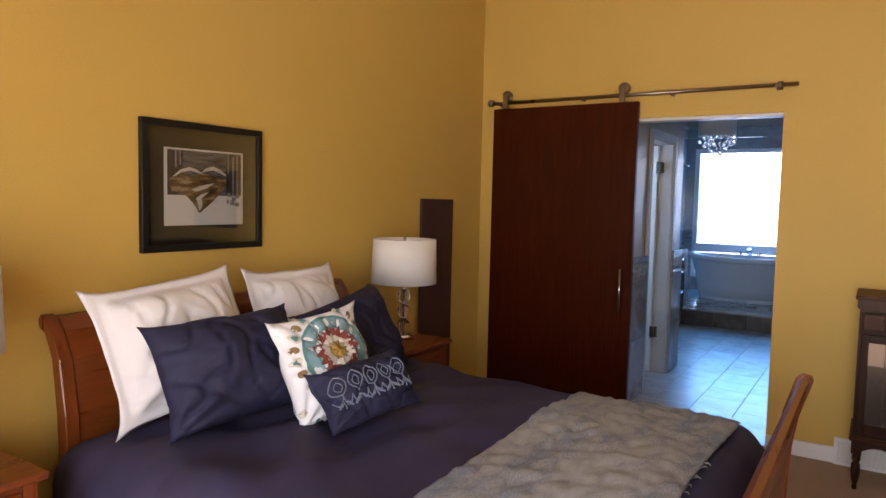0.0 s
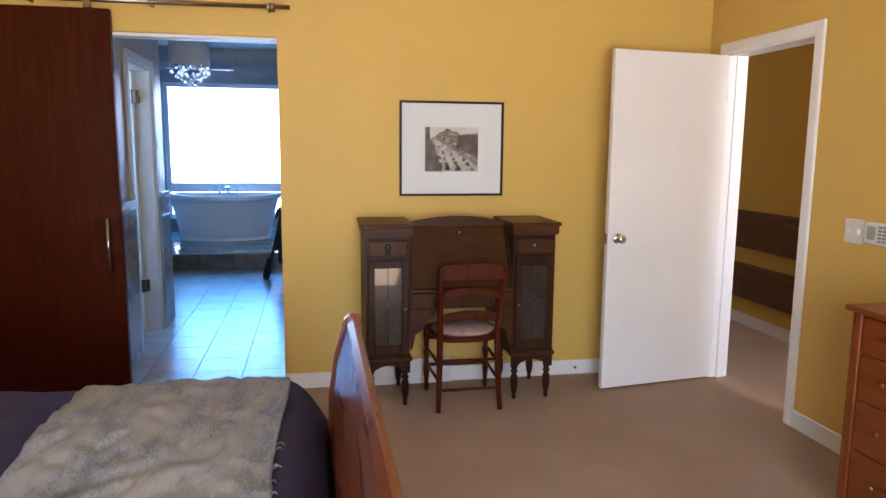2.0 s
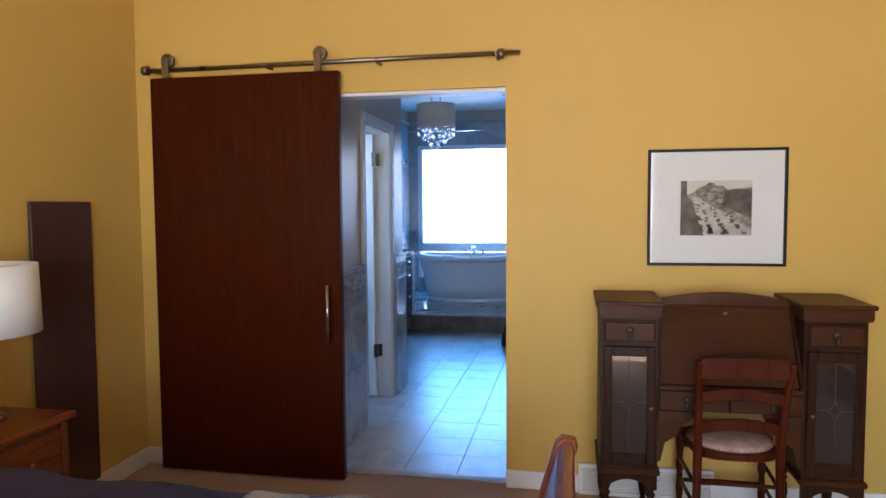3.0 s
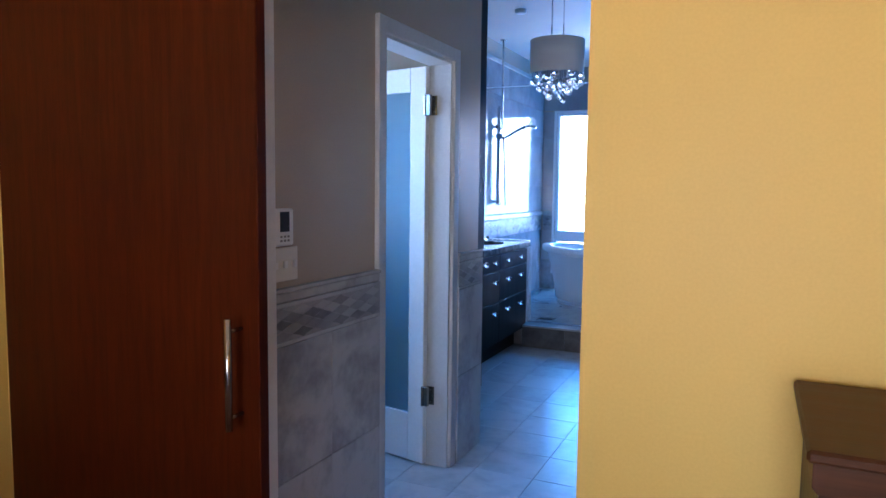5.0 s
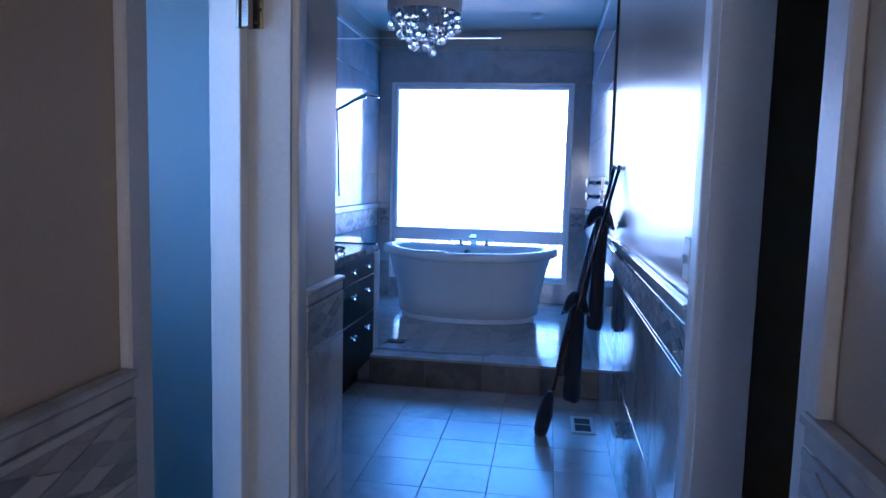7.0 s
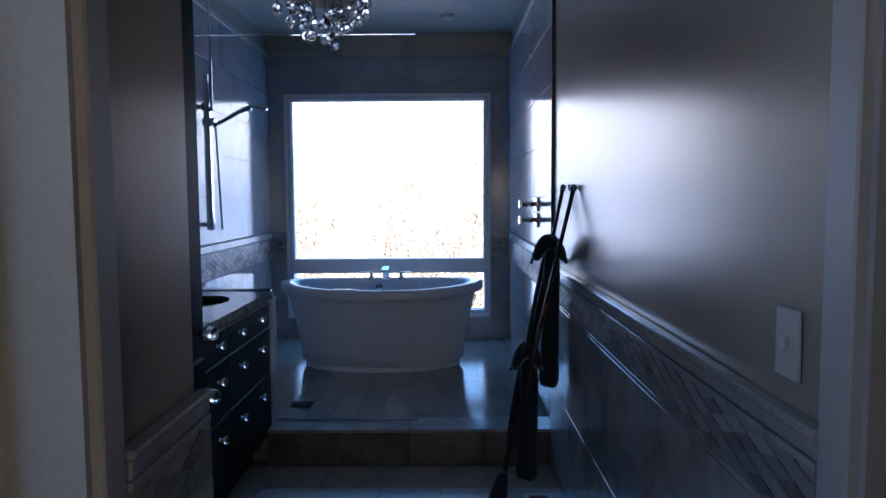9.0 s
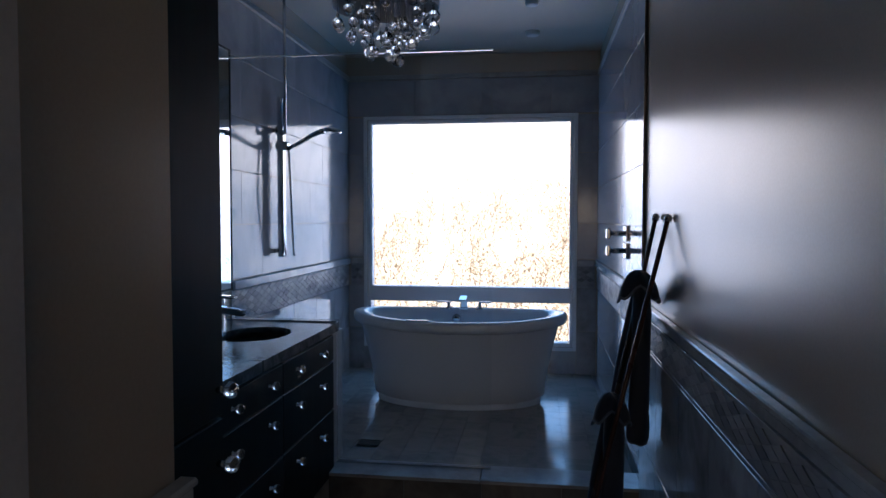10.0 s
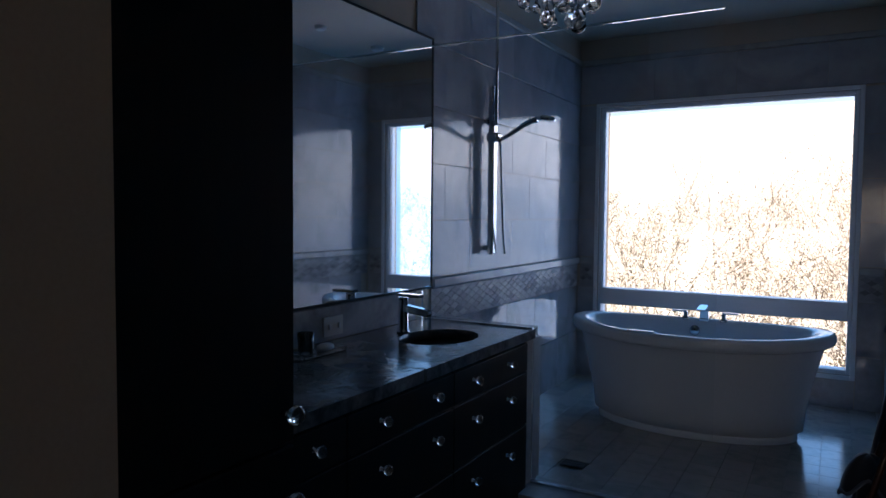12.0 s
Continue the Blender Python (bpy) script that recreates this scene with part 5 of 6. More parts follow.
def nightstand(y0, y1, front, label):
    n = thing("nightstand", (-1.82, (y0 + y1) / 2, 0), label, "nightstand", "nightstands")
    part("top", boxes((XL + .02, front, y0, y1, .655, .68), bev=.006), CHERRY, n)
    part("body", boxes((XL + .03, front - .035, y0 + .03, y1 - .03, .22, .655)), CHERRY_Z, n)
    for a in (y0 + .025, y1 - .065):
        for x in (XL + .03, front - .065):
            part("leg", prism(bmesh.new(), [(x, .0), (x + .03, 0), (x + .04, .25), (x + .04, .655), (x, .655)], 1, a, a + .04), CHERRY_Z, n)
    for z0, z1 in ((.45, .63), (.25, .435)):
        d = part("drawer", boxes((front - .036, front - .020, y0 + .07, y1 - .07, z0, z1), bev=.003), CHERRY, n)
        part("knob", lathe(bmesh.new(), [(.006, 0), (.006, .012), (.013, .018), (.011, .026), (.003, .028)], m=Matrix.Translation((front - .020, (y0 + y1) / 2, (z0 + z1) / 2)) @ Matrix.Rotation(radians(90), 4, "Y"), seg=14), BRASS, d)


nightstand(-1.64, -1.16, -1.615, "cherry wood nightstand beside the bed's far side")
nightstand(-4.08, -3.58, -1.53, "cherry wood nightstand beside the bed's near side")


def table_lamp(x, y):
    l = thing("table_lamp", (x, y, .68), "table lamp of stacked clear glass balls with a white drum shade", "lamp", "bedside lamps")
    part("base", lathe(bmesh.new(), [(.06, .68), (.062, .70), (.05, .708), (.018, .716)], (x, y, 0), 24), CHROME, l)
    for k, z in enumerate((.762, .848, .934)):
        part("glass_ball", ball(bmesh.new(), (x, y, z), .040, 20), AMBER, l)
        part("collar", lathe(bmesh.new(), [(.016, z + .037), (.020, z + .041), (.020, z + .046), (.016, z + .05)], (x, y, 0), 16), CHROME, l)
    part("stem", tube(bmesh.new(), [(x, y, .70), (x, y, 1.27)], .005, 8), CHROME, l)
    bm = bmesh.new()
    n = 56
    ring = [[bm.verts.new((x + r * math.cos(2 * math.pi * k / n), y + r * math.sin(2 * math.pi * k / n), z)) for k in range(n)] for r, z in ((.194, 1.015), (.187, 1.275), (.184, 1.275), (.191, 1.015))]
    for a, b in zip(ring, ring[1:] + ring[:1]):
        for k in range(n):
            bm.faces.new((a[k], a[(k + 1) % n], b[(k + 1) % n], b[k])).smooth = True
    bmesh.ops.recalc_face_normals(bm, faces=bm.faces)
    part("shade", bm, SHADE, l, "white fabric drum shade")
    part("spider", boxes((x - .185, x + .185, y - .002, y + .002, 1.262, 1.266), (x - .002, x + .002, y - .185, y + .185, 1.258, 1.2615)), CHROME, l)
    part("finial", lathe(bmesh.new(), [(.004, 1.266), (.010, 1.274), (.008, 1.286), (.002, 1.292)], (x, y, 0), 12), CHROME, l)


table_lamp(-1.85, -1.345), table_lamp(-1.84, -3.765)
solid("leaning_board", box(bmesh.new(), XL + .0145, XL + .034, -.848, -.455, .0955, 1.516, bev=.002), BOARD, "dark purple-brown board standing on the baseboard against the wall", "board", at=(XL + .02, -.65, .0955))


def photo_material(name, dark, light, scale, stretch, turn, lo, hi, mid=None):
    m, n, l, p = nodes_of(name)
    tc, mp, no, b, r = n.new("ShaderNodeTexCoord"), n.new("ShaderNodeMapping"), n.new("ShaderNodeTexNoise"), n.new("ShaderNodeTexNoise"), n.new("ShaderNodeValToRGB")
    mp.inputs["Scale"].default_value, mp.inputs["Rotation"].default_value = stretch, turn
    no.inputs["Scale"].default_value, no.inputs["Detail"].default_value = scale, 8
    no.inputs["Roughness"].default_value = .72
    l.new(tc.outputs["Object"], mp.inputs[0]), l.new(mp.outputs[0], no.inputs["Vector"])
    e = r.color_ramp.elements
    e[0].position, e[0].color, e[1].position, e[1].color = lo, (*dark, 1), hi, (*light, 1)
    if mid:
        e.new((lo + hi) / 2).color = (*mid, 1)
    l.new(no.outputs[0], r.inputs[0]), l.new(r.outputs[0], p.inputs["Base Color"])
    p.inputs["Roughness"].default_value = .5
    return m


def picture(name, wall_axis, at, a0, a1, z0, z1, b, frame_mat, mount, label, sign):
    """A framed picture on a wall; a: along the wall, b: frame width. Returns a function that makes flat layers in it."""
    p = thing(name, (at if wall_axis == 0 else (a0 + a1) / 2, (a0 + a1) / 2 if wall_axis == 0 else at, z0), label, "picture")

    def layer(u0, u1, w0, w1, d0, d1):
        lo, hi = sorted((at + sign * d0, at + sign * d1))
        return (lo, hi, u0, u1, w0, w1) if wall_axis == 0 else (u0, u1, lo, hi, w0, w1)
    part("frame", boxes(layer(a0, a1, z1 - b, z1, .001, .028), layer(a0, a1, z0, z0 + b, .001, .028), layer(a0, a0 + b, z0 + b, z1 - b, .001, .028), layer(a1 - b, a1, z0 + b, z1 - b, .001, .028), bev=.002), frame_mat, p)
    part("mount", boxes(layer(a0 + b, a1 - b, z0 + b, z1 - b, .002, .012)), mount, p)
    g = part("glazing", boxes(layer(a0 + b, a1 - b, z0 + b, z1 - b, .019, .021)), PANE, p)
    g.visible_shadow = False
    return p, layer


def flat(pts, axis, at, thick=.0008):
    """A flat painted shape on a wall that faces +x (axis 0) or -y (axis 1); at: its depth."""
    return prism(bmesh.new(), pts, axis, *sorted((at, at + (thick if axis == 0 else -thick))))


def snow_print():
    P, lay = picture("framed_picture", 0, XL, -2.906, -2.250, 1.258, 1.826, .030, BLACK, MAT_DARK, "black framed snow scene print with a dark mount above the bed", 1)
    part("mount_edge", boxes(lay(-2.876, -2.858, 1.288, 1.796, .012, .0125), lay(-2.298, -2.280, 1.288, 1.796, .012, .0125), lay(-2.858, -2.298, 1.778, 1.796, .012, .0125), lay(-2.858, -2.298, 1.288, 1.306, .012, .0125)), BLACK, P, "darker mount edge")
    part("print_border", boxes(lay(-2.793, -2.362, 1.371, 1.710, .012, .0135)), MAT_WHITE, P)
    at = lambda u, v: (-2.778 + .401 * u, 1.702 - .318 * v)
    shape = lambda *uv: [at(*q) for q in uv]
    d = XL + .0135
    part("snow_area", flat(shape((0, .55), (1, .55), (1, 1), (0, 1)), 0, d), photo_material("snow_field", (.52, .51, .53), (.78, .76, .74), 9, (1, 1, 2.6), (0, 0, 0), .28, .46), P)
    part("sky_area", flat(shape((0, 0), (1, 0), (1, .62), (0, .62)), 0, d + .0009), photo_material("dusk_sky", (.022, .022, .03), (.24, .235, .26), 12, (1, .7, 5), (0, 0, 0), .36, .68), P)
    part("rock_shape", flat(shape((.02, .40), (.12, .33), (.30, .36), (.45, .30), (.62, .34), (.80, .36), (.84, .42), (.72, .56), (.60, .70), (.46, .83), (.41, .87), (.36, .78), (.27, .66), (.20, .60), (.05, .56)), 0, d + .0018), photo_material("ochre_rock", (.030, .020, .012), (.44, .36, .24), 15, (1, 1, 3.4), (.45, 0, 0), .36, .64, (.20, .115, .035)), P)
    pale = photo_material("snow_cap", (.42, .39, .34), (.72, .68, .60), 14, (1, 1, 3), (.2, 0, 0), .3, .5)
    for uv in (((.06, .37), (.16, .27), (.28, .225), (.38, .26), (.46, .32), (.39, .305), (.29, .275), (.18, .305), (.10, .36)), ((.43, .30), (.50, .23), (.60, .20), (.70, .24), (.84, .36), (.71, .30), (.60, .255), (.51, .275)),
               ((.30, .54), (.48, .47), (.62, .44), (.50, .52), (.36, .57)), ((.36, .66), (.44, .60), (.54, .57), (.44, .66), (.45, .76), (.41, .84), (.39, .74))):
        part("snow_cap", flat(shape(*uv), 0, d + .0027), pale, P)
    bark, birch = photo_material("dark_trees", (.012, .010, .010), (.11, .10, .10), 26, (1, 4, .6), (0, 0, 0), .35, .66), photo_material("birch_bark", (.10, .10, .10), (.36, .35, .34), 40, (1, 1, 3), (0, 0, 0), .3, .6)
    for u0, u1, v1 in ((.0, .20, .61), (.78, 1.0, .60)):
        part("tree_area", flat(shape((u0, .02), (u1, .02), (u1, v1 - .26 * (u0 < .1)), (u1 - .06, v1), (u0, v1)), 0, d + .0036 if u0 > .1 else d + .0014), bark, P)
    for u, w, v0, v1 in ((.09, .018, .0, .24), (.15, .014, .0, .20), (.80, .016, 0, .30), (.87, .022, .04, .62), (.93, .020, .02, .60)):
        part("tree_trunk", flat(shape((u, v0), (u + w, v0), (u + w * 1.1, v1), (u, v1)), 0, d + .0046), birch, P)
    for u, v, w in ((.80, .60, .05), (.86, .66, .06), (.92, .62, .05), (.84, .72, .06), (.91, .74, .06), (.79, .70, .03)):
        part("stone_wall", flat(shape((u, v - .03), (u + w, v - .02), (u + w, v + .03), (u, v + .035)), 0, d + .0046), birch, P)


snow_print()


def street_photograph():
    P, lay = picture("framed_photograph", 1, 0.0, .690, 1.330, 1.182, 1.750, .013, BLACK, MAT_WHITE, "thin black framed old street photograph with a wide white mount", -1)
    x0, z1, w, h = .845, 1.597, .328, .267
    shape = lambda *uv: [(x0 + w * u, z1 - h * v) for u, v in uv]
    part("photograph", boxes(lay(x0, x0 + w, z1 - h, z1, .012, .0135)), photo_material("sepia_town", (.05, .04, .032), (.42, .37, .31), 30, (1, 1, 1.6), (0, .5, 0), .36, .62, (.16, .135, .11)), P)
    d = -.0135
    pale, dark, grey = photo_material("paper_sky", (.56, .51, .44), (.66, .61, .54), 10, (1, 1, 1), (0, 0, 0), .3, .7), photo_material("dark_fronts", (.018, .014, .011), (.16, .13, .105), 34, (1, 1, .7), (0, 0, 0), .36, .64), photo_material("pale_road", (.30, .27, .23), (.52, .48, .42), 26, (1, 1, 1), (0, 0, 0), .34, .60)
    part("pale_sky", flat(shape((.09, .0), (1, 0), (1, .13), (.86, .14), (.66, .17), (.60, .10), (.50, .09), (.48, .05), (.40, .03), (.35, .09), (.26, .13), (.20, .20), (.09, .26)), 1, d), pale, P)
    part("dark_fronts", flat(shape((0, .01), (.08, .01), (.09, .26), (.17, .42), (.26, .78), (.32, 1), (0, 1)), 1, d - .0009), dark, P)
    part("dark_trees", flat(shape((.62, .20), (.82, .17), (.92, .16), (1, .20), (1, .70), (.86, .62), (.70, .52), (.58, .46)), 1, d - .0009), dark, P)
    part("bright_street", flat(shape((.17, .28), (.27, .34), (.44, .46), (.66, .62), (.90, .82), (1, .90), (1, 1), (.33, 1), (.25, .72), (.20, .48)), 1, d - .0018), grey, P)
    rnd, bm = random.Random(12), bmesh.new()
    for k in range(70):
        v = .40 + .56 * rnd.random() ** .8
        lane = (.24 + .10 * (v - .4), .40 + .42 * (v - .4), .52 + .66 * (v - .4), .30 + .24 * (v - .4))[k % 4]
        u, r = min(.97, max(.17, lane + rnd.gauss(0, .018))), .003 + .011 * (v - .3)
        x, z = x0 + w * u, z1 - h * v
        ys = d - .0028
        box(bm, x - r, x + r, ys - .0004, ys, z - r * .62, z + r * .62)
    tagged(part("tiny_cars", bm, dark, P, "rows of tiny dark cars"), kind="stuff")


street_photograph()


def secretary():
    d = thing("secretary_desk", (1.0, -.2, 0), "walnut drop-front secretary desk between two glazed cabinet towers", "desk")
    F = -.42
    leg = [(.010, 0), (.014, .012), (.011, .03), (.019, .06), (.023, .10), (.021, .14), (.013, .155), (.021, .165), (.021, .175), (.014, .182), (.022, .20), (.022, .24)]

    def tower(x0, x1):
        t = part("tower", boxes((x0, x1, F + .02, -.03, .285, 1.0)), WALNUT, d)
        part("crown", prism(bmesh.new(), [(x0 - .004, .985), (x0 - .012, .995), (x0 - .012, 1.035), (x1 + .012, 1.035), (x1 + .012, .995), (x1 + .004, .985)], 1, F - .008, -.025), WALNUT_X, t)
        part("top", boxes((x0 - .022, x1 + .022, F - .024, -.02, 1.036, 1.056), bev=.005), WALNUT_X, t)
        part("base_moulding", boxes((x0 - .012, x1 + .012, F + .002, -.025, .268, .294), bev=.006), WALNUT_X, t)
        arch = [(x0, .267), (x0, .20), (x0 + .035, .20)] + [(x0 + .035 + (x1 - x0 - .07) * k / 10, .20 + .045 * math.sin(math.pi * k / 10) ** .6) for k in range(1, 10)] + [(x1 - .035, .20), (x1, .20), (x1, .267)]
        part("skirt", prism(bmesh.new(), arch, 1, F + .012, F + .03), WALNUT, t)
        for x in (x0 + .026, x1 - .026):
            for y in (F + .036, -.06):
                part("leg", lathe(bmesh.new(), leg, (x, y, 0), 14), WALNUT, t)
        q = part("drawer", boxes((x0 + .018, x1 - .018, F, F + .02, .876, .962), bev=.004), WALNUT_X, t)
        part("drawer_frame", boxes((x0 + .012, x1 - .012, F + .012, F + .0195, .868, .970), bev=.002), WALNUT, t)
        k = part("pull_plate", lathe(bmesh.new(), [(.018, 0), (.016, .004), (.004, .006)], m=Matrix.Translation(((x0 + x1) / 2, F, .926)) @ Matrix.Rotation(radians(90), 4, "X"), seg=12), DARKMETAL, q)
        part("drop", lathe(bmesh.new(), [(.003, .0), (.007, -.012), (.011, -.028), (.007, -.038), (.002, -.042)], ((x0 + x1) / 2, F - .009, .924), 10), DARKMETAL, k)
        g = part("glazed_door", boxes((x0 + .014, x0 + .05, F, F + .02, .318, .852), (x1 - .05, x1 - .014, F, F + .02, .318, .852), (x0 + .05, x1 - .05, F, F + .02, .808, .852), (x0 + .05, x1 - .05, F, F + .02, .318, .372), bev=.003), WALNUT, t)
        part("pane", boxes((x0 + .05, x1 - .05, F + .009, F + .012, .372, .808)), surface("dark_glass" if x0 < 1 else "dark_glass_2", (.012, .011, .011), (.02, .018, .017), .012, 3, 60, 0, rough_var=.005, spec=1.0, coat=1.0), g)
        cx, cz, bm = (x0 + x1) / 2, .60, bmesh.new()
        hw = (x1 - x0) / 2 - .05
        for pts in ([(cx, .372), (cx, cz - .05)], [(cx, cz + .05), (cx, .808)], [(cx - hw, cz - .0), (cx - .045, cz)], [(cx + hw, cz), (cx + .045, cz)]):
            tube(bm, [(x, F + .007, z) for x, z in pts], .0016, 6)
        for sx in (-1, 1):
            for sz in (-1, 1):
                tube(bm, [(cx + sx * (.045 * (1 - k / 6) ** 1.8), F + .007, cz + sz * (.05 * (k / 6) ** 1.8)) for k in range(7)], .0016, 6)
        part("leading", bm, LEAD, g, "leaded glass tracery")
        part("door_knob", lathe(bmesh.new(), [(.004, 0), (.004, .01), (.009, .016), (.006, .022), (.002, .023)], m=Matrix.Translation((x1 - .03 if x0 < 1 else x0 + .03, F, .58)) @ Matrix.Rotation(radians(90), 4, "X"), seg=12), BRASS, g)

    tower(.452, .702), tower(1.300, 1.550)
    x0, x1 = .704, 1.298
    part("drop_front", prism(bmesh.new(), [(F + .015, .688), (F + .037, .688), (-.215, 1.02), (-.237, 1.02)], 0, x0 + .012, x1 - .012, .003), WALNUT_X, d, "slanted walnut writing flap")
    part("keyhole", lathe(bmesh.new(), [(.010, 0), (.009, .003), (.002, .004)], m=Matrix.Translation(((x0 + x1) / 2 + .01, -.258, .985)) @ Matrix.Rotation(radians(115), 4, "X"), seg=12), BRASS, d)
    for a, b in ((x0, x0 + .012), (x1 - .012, x1)):
        part("cheek", prism(bmesh.new(), [(F, .68), (F, .70), (-.245, 1.03), (-.03, 1.03), (-.03, .68)], 0, a, b), WALNUT, d)
    arch = [(x0, 1.022), (x0, 1.045)] + [(x0 + (x1 - x0) * k / 16, 1.045 + .035 * math.sin(math.pi * k / 16)) for k in range(1, 16)] + [(x1, 1.045), (x1, 1.022)]
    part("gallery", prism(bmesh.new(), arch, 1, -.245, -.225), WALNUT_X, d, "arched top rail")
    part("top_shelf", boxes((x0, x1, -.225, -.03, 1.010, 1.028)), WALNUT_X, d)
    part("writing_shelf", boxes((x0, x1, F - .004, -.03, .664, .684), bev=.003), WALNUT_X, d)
    for a, b in ((x0 + .004, (x0 + x1) / 2 - .002), ((x0 + x1) / 2 + .002, x1 - .004)):
        q = part("drawer", boxes((a, b, F, F + .02, .572, .660), bev=.003), WALNUT_X, d)
        k = part("pull_plate", lathe(bmesh.new(), [(.016, 0), (.014, .004), (.004, .006)], m=Matrix.Translation(((a + b) / 2 - (.03 if a < .9 else -.03), F, .622)) @ Matrix.Rotation(radians(90), 4, "X"), seg=12), DARKMETAL, q)
        part("drop", lathe(bmesh.new(), [(.003, 0), (.007, -.012), (.010, -.026), (.006, -.034), (.002, -.037)], ((a + b) / 2 - (.03 if a < .9 else -.03), F - .008, .620), 10), DARKMETAL, k)
    part("drawer_case", boxes((x0, x1, F + .021, -.03, .566, .663)), WALNUT, d)
    for s, e in ((x0, 1), (x1, -1)):
        brk = [(s, .565), (s, .33), (s + e * .012, .34), (s + e * .03, .42), (s + e * .08, .455), (s + e * .10, .50), (s + e * .14, .53), (s + e * .16, .565)]
        part("apron_bracket", prism(bmesh.new(), brk, 1, F + .015, F + .03), WALNUT_X, d)


secretary()


def chair():
    c = thing("desk_chair", (1.02, -.34, 0), "mahogany ladder-back chair with a dusty rose seat at the desk", "chair")
    X = 1.022
    for s in (-1, 1):
        part("back_leg", tube(bmesh.new(), [(X + s * .178, -.535, 0), (X + s * .168, -.505, .22), (X + s * .165, -.50, .43), (X + s * .170, -.53, .62), (X + s * .180, -.595, .825), (X + s * .181, -.60, .84)], [.015, .017, .019, .017, .015, .010], 12), CHAIRWOOD, c)
        part("front_leg", lathe(bmesh.new(), [(.012, 0), (.016, .03), (.012, .05), (.018, .12), (.013, .20), (.020, .24), (.014, .27), (.021, .36), (.021, .415)], (X + s * .185, -.155, 0), 12), CHAIRWOOD, c)
        for z in (.17, .27):
            part("side_stretcher", tube(bmesh.new(), [(X + s * .170, -.505, z), (X + s * .185, -.155, z)], .009, 10), CHAIRWOOD, c)
    for z in (.12, .29):
        part("back_stretcher", tube(bmesh.new(), [(X - .170, -.51, z), (X + .170, -.51, z)], .0085, 10), CHAIRWOOD, c)
        part("front_stretcher", tube(bmesh.new(), [(X - .185, -.155, z + .04), (X, -.155, z + .04), (X + .185, -.155, z + .04)], [.009, .013, .009], 10), CHAIRWOOD, c)
    for z0, z1, y, bow in ((.765, .85, -.588, .0), (.645, .695, -.548, .022), (.505, .555, -.515, .022)):
        n = 12
        out = [(X - .172 + .344 * k / n, z0 + bow * math.sin(math.pi * k / n)) for k in range(n + 1)] + [(X + .172 - .344 * k / n, z1 + (bow if bow else .006) * math.sin(math.pi * k / n)) for k in range(n + 1)]
        part("crest_rail" if not bow else "back_rail", prism(bmesh.new(), out, 1, y - .009, y + .009, .003), CHAIRWOOD, c)
    bm = bmesh.new()
    sh = [(X + (.205 if math.sin(t) > 0 else .185) * math.copysign(abs(math.cos(t)) ** .6, math.cos(t)), -.325 + .20 * math.copysign(abs(math.sin(t)) ** .6, math.sin(t))) for t in [2 * math.pi * k / 40 for k in range(40)]]
    s = part("seat", prism(bm, sh, 2, .395, .425, .006), CHAIRWOOD, c)
    part("upholstery", lathe(bmesh.new(), [(.178, .424), (.180, .436), (.165, .450), (.10, .462), (.01, .465)], (X, -.325, 0), 32), SEATFABRIC, s, "dusty rose woven pad")
    bm = bmesh.new()
    for k in range(44):
        t = 2 * math.pi * k / 44
        ball(bm, (X + .180 * math.cos(t), -.325 + .180 * math.sin(t), .430), .0042, 6)
    tagged(part("nail_trim", bm, BRASS, s, "brass nail heads"), kind="stuff")


chair()


def chest():
    c = thing("chest_of_drawers", (2.45, -2.6, 0), "cherry wood chest of drawers with small brass knobs", "chest")
    y0, y1, f = -3.30, -1.912, 2.208
    part("top", boxes((f - .025, XR - .016, y0 - .02, y1 + .02, .868, .890), bev=.006), CHERRY, c)
    part("carcass", boxes((f + .02, XR - .018, y0, y1, .10, .868)), CHERRY_Z, c)
    for y in (y0, y1 - .045):
        part("post", prism(bmesh.new(), [(f, .0), (f + .03, 0), (f + .045, .12), (f + .045, .868), (f, .868)], 1, y, y + .045, .004), CHERRY_Z, c)
        part("back_post", boxes((XR - .06, XR - .02, y + .001, y + .044, 0, .10)), CHERRY_Z, c)
    for z0, z1 in ((.715, .855), (.535, .705), (.335, .525), (.12, .325)):
        ym = (y0 + y1) / 2
        for a, b in ((y0 + .048, ym - .003), (ym + .003, y1 - .048)):
            d = part("drawer", boxes((f + .006, f + .02, a, b, z0, z1), bev=.004), CHERRY, c)
            for y in (a + .13, b - .13):
                part("knob", lathe(bmesh.new(), [(.004, 0), (.004, .010), (.010, .016), (.008, .022), (.002, .024)], m=Matrix.Translation((f + .006, y, (z0 + z1) / 2 + .01)) @ Matrix.Rotation(radians(-90), 4, "Y"), seg=12), BRASS, d, "small brass knob")


chest()


def keypad():
    k = thing("alarm_keypad", (XR, -1.50, 1.05), "ivory wall keypad with dark buttons beside the switch", "keypad")
    part("case", boxes((XR - .030, XR - .0015, -1.60, -1.415, 1.052, 1.152), bev=.008), PLASTIC, k)
    part("display", boxes((XR - .033, XR - .030, -1.485, -1.44, 1.075, 1.135)), surface("lcd_grey", (.30, .31, .28), (.36, .37, .33), .3, 9, 90, 0), k)
    for r in range(5):
        for q in range(3):
            part("button", boxes((XR - .035, XR - .030, -1.575 + .027 * q, -1.557 + .027 * q, 1.066 + .016 * r, 1.076 + .016 * r), bev=.001), BUTTON, k)


keypad()


